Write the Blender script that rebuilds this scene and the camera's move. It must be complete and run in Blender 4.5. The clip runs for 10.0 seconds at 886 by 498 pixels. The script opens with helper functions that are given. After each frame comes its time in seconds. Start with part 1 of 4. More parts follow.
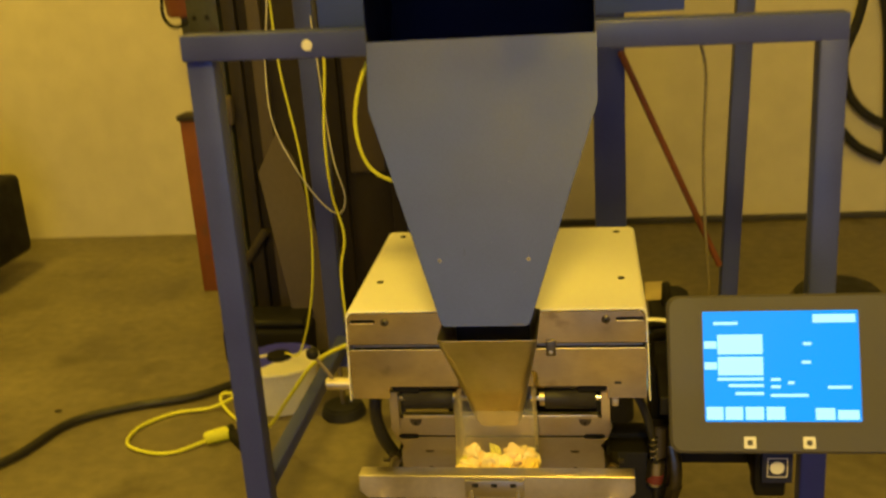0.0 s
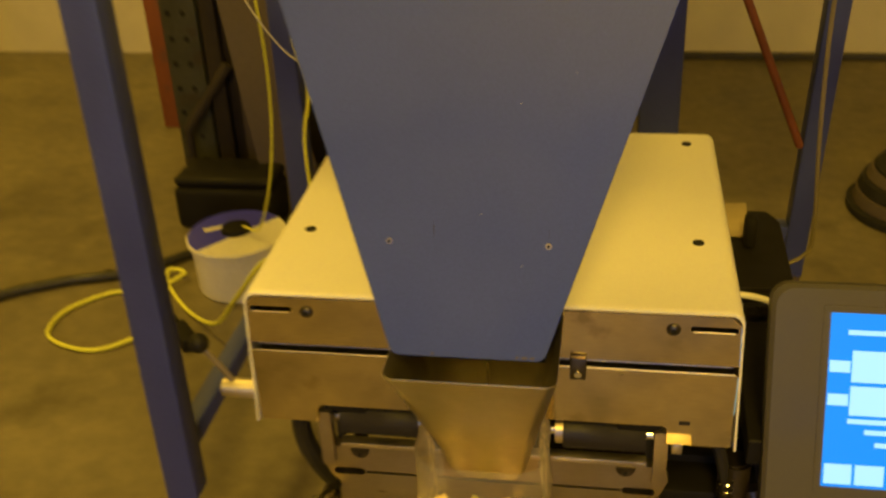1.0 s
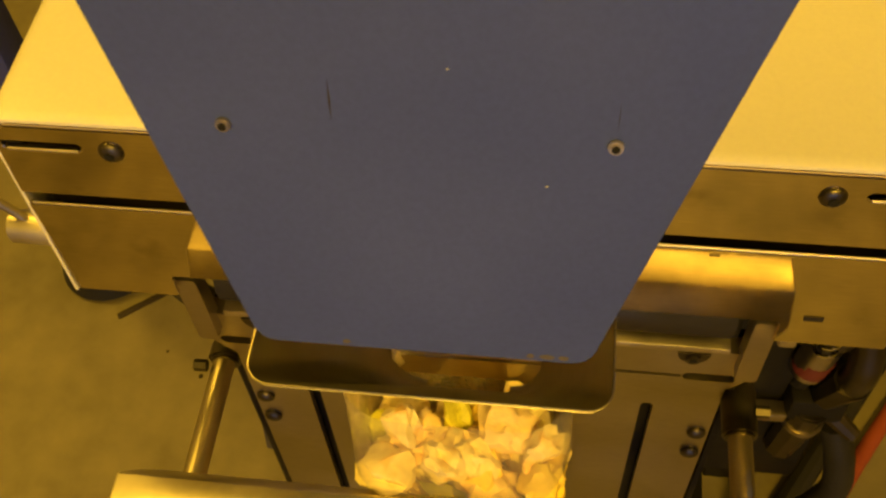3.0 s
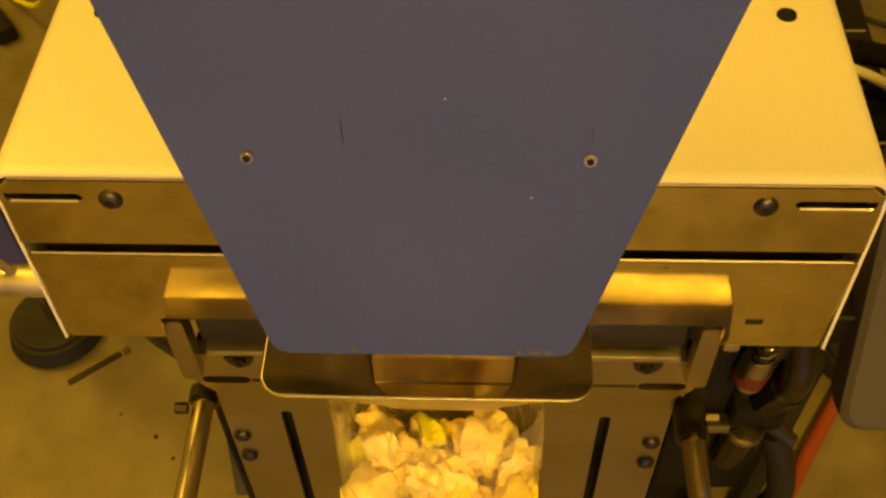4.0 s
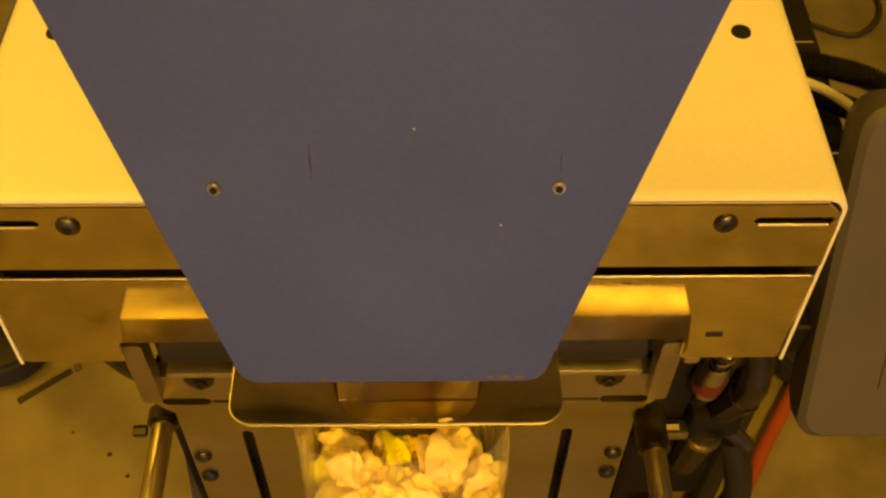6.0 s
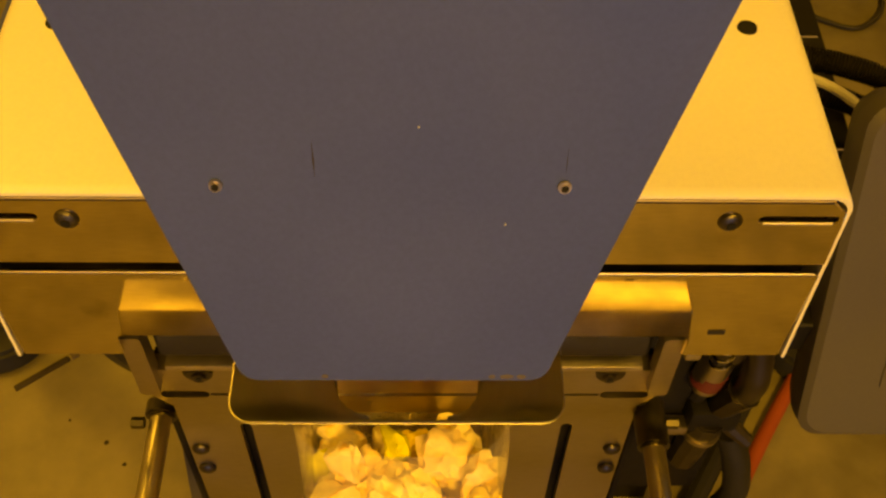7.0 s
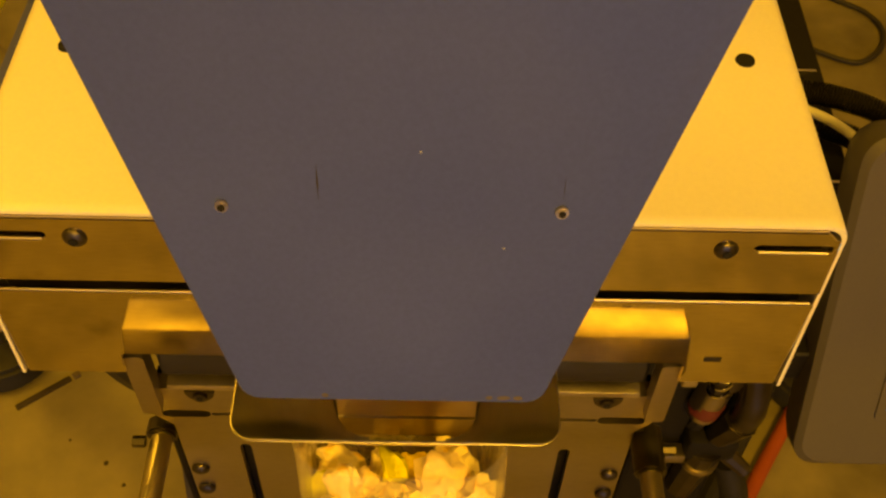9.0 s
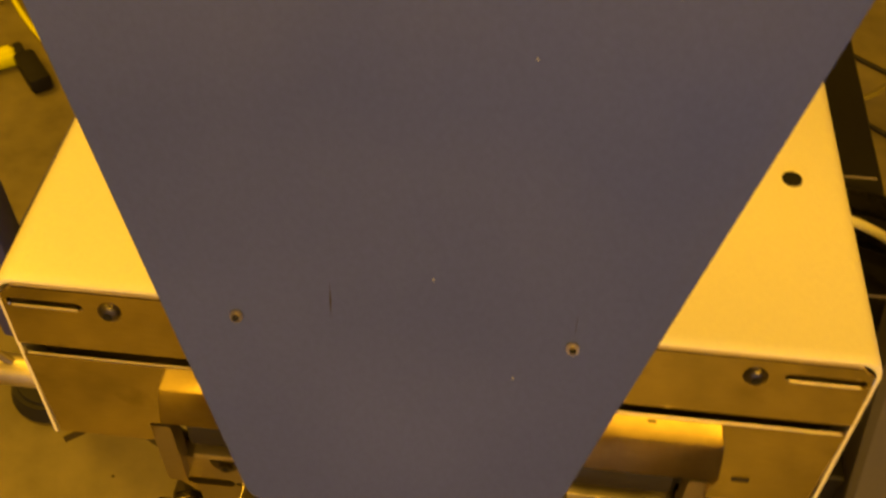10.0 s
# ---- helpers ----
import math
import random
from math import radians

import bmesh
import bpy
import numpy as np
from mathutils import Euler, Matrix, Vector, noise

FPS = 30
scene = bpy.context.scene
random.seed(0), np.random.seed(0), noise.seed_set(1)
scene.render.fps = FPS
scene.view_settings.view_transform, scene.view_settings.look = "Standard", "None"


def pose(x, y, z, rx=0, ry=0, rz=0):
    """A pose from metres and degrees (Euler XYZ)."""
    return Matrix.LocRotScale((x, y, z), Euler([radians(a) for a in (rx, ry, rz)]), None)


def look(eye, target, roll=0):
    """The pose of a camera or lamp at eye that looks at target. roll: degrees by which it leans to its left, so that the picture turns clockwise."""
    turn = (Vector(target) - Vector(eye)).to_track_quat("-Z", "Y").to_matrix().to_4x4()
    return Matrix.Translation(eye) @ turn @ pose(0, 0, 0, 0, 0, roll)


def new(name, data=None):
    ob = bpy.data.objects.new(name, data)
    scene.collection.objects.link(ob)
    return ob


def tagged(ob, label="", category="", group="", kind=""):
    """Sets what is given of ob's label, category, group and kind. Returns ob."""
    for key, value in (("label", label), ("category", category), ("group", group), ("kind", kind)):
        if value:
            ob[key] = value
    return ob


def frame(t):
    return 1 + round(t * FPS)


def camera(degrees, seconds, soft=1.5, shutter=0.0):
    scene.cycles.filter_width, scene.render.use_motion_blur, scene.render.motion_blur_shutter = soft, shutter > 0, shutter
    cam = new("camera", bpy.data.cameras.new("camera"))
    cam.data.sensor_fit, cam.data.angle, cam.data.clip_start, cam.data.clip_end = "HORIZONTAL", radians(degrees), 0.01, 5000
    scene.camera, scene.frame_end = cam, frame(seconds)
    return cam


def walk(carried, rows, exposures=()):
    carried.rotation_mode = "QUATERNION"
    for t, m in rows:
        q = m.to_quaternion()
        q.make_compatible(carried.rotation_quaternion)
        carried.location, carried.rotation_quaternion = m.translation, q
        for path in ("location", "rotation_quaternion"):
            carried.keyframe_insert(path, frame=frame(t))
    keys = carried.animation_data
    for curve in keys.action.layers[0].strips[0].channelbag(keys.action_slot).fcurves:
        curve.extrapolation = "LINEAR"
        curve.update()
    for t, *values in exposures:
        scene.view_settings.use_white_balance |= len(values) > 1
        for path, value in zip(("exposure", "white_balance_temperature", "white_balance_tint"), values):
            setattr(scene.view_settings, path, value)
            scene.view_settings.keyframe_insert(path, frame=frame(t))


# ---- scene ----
cam = camera(46.4, 10.0, soft=2.5, shutter=0.5)
PATH = [
    (0, (0.144, -1.453, 1.424), (-0.133, 0.43, 0.811), -3.9),
    (0.4, (0.154, -1.164, 1.415), (-0.148, 0.674, 0.687), -3.2),
    (0.5, (0.146, -1.101, 1.407), (-0.165, 0.732, 0.669), -2.7),
    (0.7, (0.127, -0.977, 1.391), (-0.216, 0.801, 0.544), -3.1),
    (1, (0.104, -0.79, 1.348), (-0.202, 0.936, 0.384), -2.7),
    (1.4, (0.047, -0.558, 1.306), (-0.111, 1.012, 0.076), -1.6),
    (1.5, (0.043, -0.516, 1.29), (-0.115, 0.991, -0.015), -1.9),
    (1.6, (0.034, -0.477, 1.278), (-0.106, 0.973, -0.093), -1.8),
    (1.8, (0.042, -0.409, 1.254), (-0.104, 0.931, -0.224), -2.4),
    (2, (0.057, -0.354, 1.225), (-0.127, 0.897, -0.324), -3.8),
    (2.5, (0.066, -0.291, 1.202), (-0.157, 0.844, -0.43), -4.9),
    (2.7, (0.059, -0.292, 1.203), (-0.165, 0.824, -0.441), -5.0),
    (3.8, (0.023, -0.344, 1.234), (-0.064, 0.869, -0.355), -2.0),
    (4, (0.022, -0.348, 1.238), (-0.044, 0.886, -0.335), -1.7),
    (4.5, (0.015, -0.355, 1.242), (-0.018, 0.905, -0.311), -1.2),
    (5, (0.015, -0.354, 1.244), (0.014, 0.903, -0.312), -1.2),
    (5.5, (0.015, -0.347, 1.244), (0.035, 0.903, -0.318), 0.0),
    (7, (0.012, -0.334, 1.243), (0.049, 0.884, -0.342), 1.6),
    (7.5, (0.012, -0.337, 1.246), (0.05, 0.888, -0.334), 1.8),
    (8, (0.013, -0.341, 1.248), (0.05, 0.897, -0.322), 2.0),
    (8.5, (0.012, -0.341, 1.25), (0.049, 0.914, -0.308), 2.2),
    (9, (0.013, -0.341, 1.249), (0.044, 0.919, -0.304), 2.2),
    (9.2, (0.015, -0.34, 1.25), (0.038, 0.923, -0.3), 2.0),
    (9.5, (0.019, -0.335, 1.258), (0.023, 0.939, -0.283), 2.4),
    (10, (0.032, -0.317, 1.27), (-0.074, 0.999, -0.233), 1.9),
]
walk(cam, [(t, look(eye, target, roll)) for t, eye, target, roll in PATH],
     exposures=[(0, -0.1, 5450, -9), (0.5, -0.15, 5350, -7), (1.0, -0.35, 5450, 3), (1.5, -0.58, 5650, 6), (2.0, -0.4, 5900, 4), (2.5, -0.27, 6000, 3), (3.8, -0.2, 6700, 6), (4.5, -0.15, 6950, 8), (7.0, -0.15, 7600, 13), (8.0, -0.15, 8000, 14), (10, -0.2, 7700, 13)])

# ---- light ----
world = bpy.data.worlds.new("world")
scene.world = world
world.use_nodes = True
world.node_tree.nodes["Background"].inputs[0].default_value = (0.9, 0.55, 0.12, 1)
world.node_tree.nodes["Background"].inputs[1].default_value = 0.02
AMBER = (1.0, 0.56, 0.04)


def area(name, at, to, sx, sy, power, colour):
    data = bpy.data.lights.new(name, "AREA")
    data.shape, data.size, data.size_y, data.energy, data.color = "RECTANGLE", sx, sy, power, colour
    ob = new(name, data)
    ob.matrix_world = look(at, to)
    return ob


area("lamp_left", (-2.3, -0.3, 4.3), (-2.3, -0.3, 0), 0.7, 0.7, 54, AMBER)
area("lamp_right", (1.8, -1.5, 4.3), (1.8, -1.5, 0), 0.7, 0.7, 76, AMBER)
area("lamp_front", (0.3, -3.0, 3.5), (0.2, -1.5, 0.6), 0.7, 0.7, 195, AMBER)
area("lamp_back", (-2.4, 1.6, 4.3), (-2.4, 1.6, 0), 0.7, 0.7, 112, AMBER)
# unseen cool fill, added to bring out the blue paint
area("cool_fill", (0.5, -5.3, 1.7), (0.3, 0, 1.2), 3.2, 2.6, 46, (0.52, 0.56, 1.0))


# ---- materials ----
def mat(name, colour, rough=0.5, metal=0.0, var=0.25, scale=6.0, fine=90.0, bump=0.15, depth=0.002, stain=None, stain_at=0.62, streak=None, transmission=0.0, ior=1.45, coat=0.0):
    m = bpy.data.materials.new(name)
    m.use_nodes = True
    t = m.node_tree
    n, l = t.nodes, t.links
    b = n["Principled BSDF"]
    co = n.new("ShaderNodeTexCoord")
    src = co.outputs["Object"]
    if streak:
        mp = n.new("ShaderNodeMapping")
        mp.inputs["Scale"].default_value = streak
        l.new(src, mp.inputs["Vector"])
        src = mp.outputs[0]
    big, small = n.new("ShaderNodeTexNoise"), n.new("ShaderNodeTexNoise")
    big.inputs["Scale"].default_value, big.inputs["Detail"].default_value = scale, 5
    small.inputs["Scale"].default_value, small.inputs["Detail"].default_value = fine, 3
    l.new(co.outputs["Object"], big.inputs["Vector"])
    l.new(src, small.inputs["Vector"])
    ramp = n.new("ShaderNodeMapRange")
    ramp.inputs["From Min"].default_value, ramp.inputs["From Max"].default_value = 0.3, 0.7
    ramp.inputs["To Min"].default_value, ramp.inputs["To Max"].default_value = 1 - var, 1 + var * 0.6
    add = n.new("ShaderNodeMath")
    add.operation = "MULTIPLY_ADD"
    add.inputs[1].default_value, add.inputs[2].default_value = 0.35, 0.0
    l.new(small.outputs["Fac"], add.inputs[0])
    mixf = n.new("ShaderNodeMath")
    mixf.operation = "MULTIPLY_ADD"
    mixf.inputs[1].default_value = 0.65
    l.new(big.outputs["Fac"], mixf.inputs[0])
    l.new(add.outputs[0], mixf.inputs[2])
    l.new(mixf.outputs[0], ramp.inputs["Value"])
    mul = n.new("ShaderNodeMix")
    mul.data_type, mul.blend_type = "RGBA", "MULTIPLY"
    mul.inputs["Factor"].default_value = 1.0
    mul.inputs["A"].default_value = (*colour, 1)
    l.new(ramp.outputs[0], mul.inputs["B"])
    out = mul.outputs["Result"]
    if stain:
        blot = n.new("ShaderNodeTexNoise")
        blot.inputs["Scale"].default_value, blot.inputs["Detail"].default_value = scale * 1.7, 8
        l.new(co.outputs["Object"], blot.inputs["Vector"])
        sr = n.new("ShaderNodeMapRange")
        sr.inputs["From Min"].default_value, sr.inputs["From Max"].default_value = stain_at, stain_at + 0.12
        sr.inputs["To Max"].default_value = 0.7
        l.new(blot.outputs["Fac"], sr.inputs["Value"])
        mx = n.new("ShaderNodeMix")
        mx.data_type = "RGBA"
        mx.inputs["B"].default_value = (*stain, 1)
        l.new(sr.outputs[0], mx.inputs["Factor"])
        l.new(out, mx.inputs["A"])
        out = mx.outputs["Result"]
    l.new(out, b.inputs["Base Color"])
    rr = n.new("ShaderNodeMapRange")
    rr.inputs["From Min"].default_value, rr.inputs["From Max"].default_value = 0.3, 0.7
    rr.inputs["To Min"].default_value, rr.inputs["To Max"].default_value = max(0.02, rough * 0.75), min(1, rough * 1.25)
    l.new(big.outputs["Fac"], rr.inputs["Value"])
    l.new(rr.outputs[0], b.inputs["Roughness"])
    b.inputs["Metallic"].default_value = metal
    b.inputs["Transmission Weight"].default_value = transmission
    b.inputs["IOR"].default_value = ior
    b.inputs["Coat Weight"].default_value = coat
    if bump:
        bp = n.new("ShaderNodeBump")
        bp.inputs["Strength"].default_value, bp.inputs["Distance"].default_value = bump, depth
        l.new(small.outputs["Fac"], bp.inputs["Height"])
        l.new(bp.outputs[0], b.inputs["Normal"])
    return m


def glow(name, colour, strength):
    m = bpy.data.materials.new(name)
    m.use_nodes = True
    b = m.node_tree.nodes["Principled BSDF"]
    b.inputs["Base Color"].default_value = (0.02, 0.02, 0.02, 1)
    b.inputs["Emission Color"].default_value = (*colour, 1)
    b.inputs["Emission Strength"].default_value = strength
    b.inputs["Roughness"].default_value = 0.25
    return m


BLUE = mat("blue_powder_coat", (0.048, 0.07, 0.35), 0.48, var=0.22, scale=7, fine=420, bump=0.1, depth=0.0006, ior=1.42)
# dark blue of the switch plate; on the inner sheets it carries shade
NAVY = mat("navy_plate_and_inner_shade", (0.012, 0.014, 0.05), 0.5, var=0.3, scale=9, fine=200, bump=0.1, depth=0.0006)
FRAME_BLUE = mat("blue_frame_paint", (0.055, 0.068, 0.3), 0.4, var=0.22, scale=7, fine=260, bump=0.15, depth=0.0008)
WHITE = mat("white_powder_coat", (0.8, 0.77, 0.68), 0.38, var=0.06, scale=5, fine=380, bump=0.1, depth=0.0005)
STEEL = mat("polished_steel", (0.68, 0.59, 0.42), 0.04, 1.0, var=0.26, scale=15, fine=70, bump=0.02, depth=0.0003, streak=(1, 14, 14), stain=(0.36, 0.30, 0.2), stain_at=0.6)
BRUSHED = mat("brushed_steel", (0.45, 0.4, 0.31), 0.38, 1.0, var=0.24, scale=12, fine=120, bump=0.1, depth=0.0005, streak=(1, 12, 12))
SATIN = mat("satin_steel_bar", (0.64, 0.58, 0.45), 0.42, 1.0, var=0.22, scale=18, fine=90, bump=0.1, depth=0.0005)
GUN = mat("dark_steel", (0.11, 0.098, 0.08), 0.4, 1.0, var=0.25, scale=60, bump=0.05)
CHROME = mat("chromed_rod", (0.75, 0.73, 0.7), 0.12, 1.0, var=0.08, scale=20, fine=100, bump=0.02)
FUNNEL = mat("thin_stainless_sheet", (0.44, 0.41, 0.34), 0.4, 1.0, var=0.2, scale=16, fine=60, bump=0.1, depth=0.0006)
BLACK = mat("black_plastic", (0.010, 0.009, 0.008), 0.6, var=0.3, scale=12, fine=200, bump=0.15, ior=1.3)
CONDUIT = mat("ribbed_black_nylon", (0.016, 0.014, 0.012), 0.32, var=0.2, scale=20, bump=0.05)
RUBBER = mat("black_rubber", (0.013, 0.012, 0.011), 0.7, var=0.3, scale=20, fine=240, bump=0.2)
ROLLER = mat("grey_rubber_roller", (0.015, 0.012, 0.011), 0.7, var=0.2, scale=25, fine=300, bump=0.2)
DARK = mat("dark_hole", (0.006, 0.006, 0.006), 0.9, var=0.2, bump=0)
GREY = mat("grey_moulded_housing", (0.074, 0.067, 0.056), 0.55, var=0.12, scale=8, fine=600, bump=0.2, depth=0.0004)
CONCRETE = mat("worn_concrete", (0.185, 0.157, 0.085), 0.55, var=0.5, scale=2.3, fine=22, bump=0.1, depth=0.002, stain=(0.085, 0.07, 0.036), stain_at=0.57)
WALL = mat("cream_wall_panel", (0.64, 0.58, 0.37), 0.6, var=0.16, scale=0.8, fine=9, bump=0.05, depth=0.002, stain=(0.4, 0.35, 0.24), stain_at=0.66)
SKIRT = mat("dark_skirting", (0.05, 0.045, 0.04), 0.6, scale=5)
CEIL = mat("ceiling_board", (0.4, 0.38, 0.33), 0.8, scale=2)
YELLOW = mat("yellow_cable_sheath", (0.76, 0.76, 0.012), 0.4, var=0.12, scale=30, bump=0.05)
CABLE_W = mat("white_cable_sheath", (0.75, 0.72, 0.6), 0.45, var=0.1, scale=30, bump=0.05)
CABLE_T = mat("tan_cable_sheath", (0.16, 0.135, 0.08), 0.5, var=0.15, scale=30, bump=0.05)
CABLE_B = mat("black_cable_sheath", (0.02, 0.018, 0.016), 0.5, var=0.2, scale=30, bump=0.05)
ORANGE = mat("orange_rack_paint", (0.2, 0.062, 0.014), 0.55, var=0.25, scale=9, fine=80, stain=(0.12, 0.06, 0.03), stain_at=0.6)
ORANGE_HOSE = mat("orange_hose_rubber", (0.26, 0.05, 0.02), 0.55, var=0.15, scale=20)
RED_BROWN = mat("red_brown_paint", (0.17, 0.052, 0.02), 0.5, var=0.25, scale=14)
RACK = mat("grey_green_rack_steel", (0.065, 0.066, 0.045), 0.5, 0.2, var=0.4, scale=9, fine=60, stain=(0.05, 0.035, 0.02), stain_at=0.55)
BROWN = mat("brown_board", (0.026, 0.019, 0.014), 0.7, var=0.4, scale=5, fine=50, stain=(0.03, 0.02, 0.015), stain_at=0.58)
CARD = mat("grey_brown_board", (0.085, 0.066, 0.055), 0.75, var=0.2, scale=5, fine=60)
FLAP = mat("yellowed_cardboard", (0.42, 0.34, 0.18), 0.7, var=0.2, scale=30, fine=200)
CHIP = mat("grey_primer_chip", (0.4, 0.4, 0.42), 0.6, var=0.1)
PAIL = mat("white_pail_plastic", (0.75, 0.72, 0.64), 0.45, var=0.1, scale=12, stain=(0.5, 0.42, 0.3), stain_at=0.68)
LABEL_BLUE = mat("blue_label_print", (0.05, 0.05, 0.85), 0.4, var=0.1, scale=20)
RUST = mat("rubbed_ochre", (0.1, 0.085, 0.09), 0.6, var=0.4, scale=200, fine=900)
RED = mat("red_label_print", (0.13, 0.025, 0.02), 0.5, var=0.15, scale=40)

SCREEN_BLUE = glow("display_blue", (0.016, 0.33, 1.0), 1.1)
SCREEN_PALE = glow("display_pale", (0.62, 0.93, 1.0), 1.25)
SNACK = mat("puffed_snack", (0.97, 0.82, 0.42), 0.5, var=0.25, scale=45, fine=260, bump=0.4, depth=0.002, stain=(0.85, 0.5, 0.08), stain_at=0.55)
SNACK_PEACH = mat("peach_puffed_snack", (0.95, 0.74, 0.42), 0.5, var=0.25, scale=45, fine=260, bump=0.4, depth=0.002)
SNACK_YELLOW = mat("yellow_puffed_snack", (0.95, 0.72, 0.1), 0.5, var=0.25, scale=45, fine=260, bump=0.4, depth=0.002)
SNACK_GREEN = mat("green_puffed_snack", (0.7, 0.66, 0.05), 0.55, var=0.3, scale=45, fine=260, bump=0.4, depth=0.002)
FILM = bpy.data.materials.new("clear_film")
FILM.use_nodes = True
nodes, links = FILM.node_tree.nodes, FILM.node_tree.links
clear, shine, both, rim, wave, crease = (nodes.new("ShaderNode" + k) for k in ("BsdfTransparent", "BsdfGlossy", "MixShader", "Fresnel", "TexNoise", "Bump"))
clear.inputs[0].default_value = (0.985, 0.98, 0.96, 1)
shine.inputs["Roughness"].default_value = 0.12
rim.inputs["IOR"].default_value = 1.25
wave.inputs["Scale"].default_value, wave.inputs["Detail"].default_value = 28, 3
crease.inputs["Strength"].default_value, crease.inputs["Distance"].default_value = 0.6, 0.01
links.new(wave.outputs["Fac"], crease.inputs["Height"])
links.new(crease.outputs[0], shine.inputs["Normal"])
links.new(rim.outputs[0], both.inputs[0])
links.new(clear.outputs[0], both.inputs[1])
links.new(shine.outputs[0], both.inputs[2])
milk, last = nodes.new("ShaderNodeBsdfDiffuse"), nodes.new("ShaderNodeMixShader")
milk.inputs[0].default_value = (0.9, 0.88, 0.82, 1)
last.inputs[0].default_value = 0.1
links.new(both.outputs[0], last.inputs[1])
links.new(milk.outputs[0], last.inputs[2])
links.new(last.outputs[0], nodes["Material Output"].inputs["Surface"])

# ---- mesh helpers ----
def finish(bm, name, material, smooth=True):
    bmesh.ops.recalc_face_normals(bm, faces=bm.faces)
    me = bpy.data.meshes.new(name)
    bm.to_mesh(me)
    bm.free()
    me.materials.append(material)
    if smooth:
        me.shade_smooth()
        me.set_sharp_from_angle(angle=radians(35))
    return me


def thing(name, at, label, category, group="", kind=""):
    ob = new(name)
    ob.location = at
    ob.empty_display_size = 0.05
    return tagged(ob, label, category, group, kind)


def place_of(ob):
    m = Matrix.Translation(ob.location)
    return place_of(ob.parent) @ ob.matrix_parent_inverse @ m if ob.parent else m


def part(name, bm, material, parent, label=""):
    ob = new(name, finish(bm, name, material))
    ob.parent = parent
    ob.matrix_parent_inverse = place_of(parent).inverted()
    return tagged(ob, label)


def solo(name, bm, material, label, category="", group="", kind=""):
    return tagged(new(name, finish(bm, name, material)), label, category, group, kind)


def box(lo, hi, bevel=0.0, seg=2, bm=None):
    b = bmesh.new()
    bmesh.ops.create_cube(b, size=1)
    lo, hi = Vector(lo), Vector(hi)
    bmesh.ops.transform(b, matrix=Matrix.Translation((lo + hi) / 2) @ Matrix.Diagonal((*(hi - lo), 1)), verts=b.verts)
    if bevel:
        bmesh.ops.bevel(b, geom=b.edges[:], offset=bevel, segments=seg, affect="EDGES", profile=0.5)
    return join(bm, b)


def join(a, b):
    if a is None:
        return b
    me = bpy.data.meshes.new("tmp")
    b.to_mesh(me)
    b.free()
    a.from_mesh(me)
    bpy.data.meshes.remove(me)
    return a


def turned(b, m):
    bmesh.ops.transform(b, matrix=m, verts=b.verts)
    return b


def rod(p, q, r, r2=None, seg=20, bevel=0.0, bm=None):
    p, q = Vector(p), Vector(q)
    b = bmesh.new()
    bmesh.ops.create_cone(b, cap_ends=True, segments=seg, radius1=r, radius2=r if r2 is None else r2, depth=(q - p).length)
    if bevel:
        bmesh.ops.bevel(b, geom=[e for e in b.edges if any(len(f.verts) > 4 for f in e.link_faces)], offset=bevel, segments=2, affect="EDGES")
    turned(b, Matrix.Translation((p + q) / 2) @ (q - p).to_track_quat("Z", "Y").to_matrix().to_4x4())
    return join(bm, b)


def smooth_line(points, steps=8):
    ps = [Vector(p) for p in points]
    ps = [ps[0] * 2 - ps[1]] + ps + [ps[-1] * 2 - ps[-2]]
    out = []
    for a, b, c, d in zip(ps, ps[1:], ps[2:], ps[3:]):
        for i in range(steps):
            t = i / steps
            out.append(0.5 * (2 * b + (c - a) * t + (2 * a - 5 * b + 4 * c - d) * t * t + (3 * b - a - 3 * c + d) * t ** 3))
    return out + [ps[-2]]


def tube(points, r, seg=10, steps=8, ridge=0.0, bm=None):
    line = smooth_line(points, steps)
    b = bmesh.new()
    rings, up = [], Vector((0.13, 0.21, 0.97))
    for i, p in enumerate(line):
        d = (line[min(i + 1, len(line) - 1)] - line[max(i - 1, 0)]).normalized()
        side = d.cross(up).normalized()
        up = side.cross(d).normalized()
        rr = r * (1 + ridge * (1 if i % 2 else -1))
        rings.append([b.verts.new(p + rr * (math.cos(a) * side + math.sin(a) * up)) for a in [2 * math.pi * k / seg for k in range(seg)]])
    for u, v in zip(rings, rings[1:]):
        for k in range(seg):
            b.faces.new((u[k], u[(k + 1) % seg], v[(k + 1) % seg], v[k]))
    b.faces.new(rings[0]), b.faces.new(rings[-1])
    return join(bm, b)


def rounded(points, radii, seg=5):
    """A closed 2D outline with its corners rounded."""
    out, n = [], len(points)
    for i, p in enumerate(points):
        p, a, c = Vector(p), Vector(points[i - 1]), Vector(points[(i + 1) % n])
        r = radii[i] if isinstance(radii, (list, tuple)) else radii
        if r <= 0:
            out.append(p)
            continue
        u, v = (a - p).normalized(), (c - p).normalized()
        half = math.acos(max(-1, min(1, u.dot(v)))) / 2
        d = r / math.tan(half)
        s, e = p + u * d, p + v * d
        o = p + (u + v).normalized() * (r / math.sin(half))
        a0 = math.atan2(*(s - o).yx)
        a1 = math.atan2(*(e - o).yx)
        da = (a1 - a0 + math.pi) % (2 * math.pi) - math.pi
        out += [o + r * Vector((math.cos(a0 + da * k / seg), math.sin(a0 + da * k / seg))) for k in range(seg + 1)]
    return out


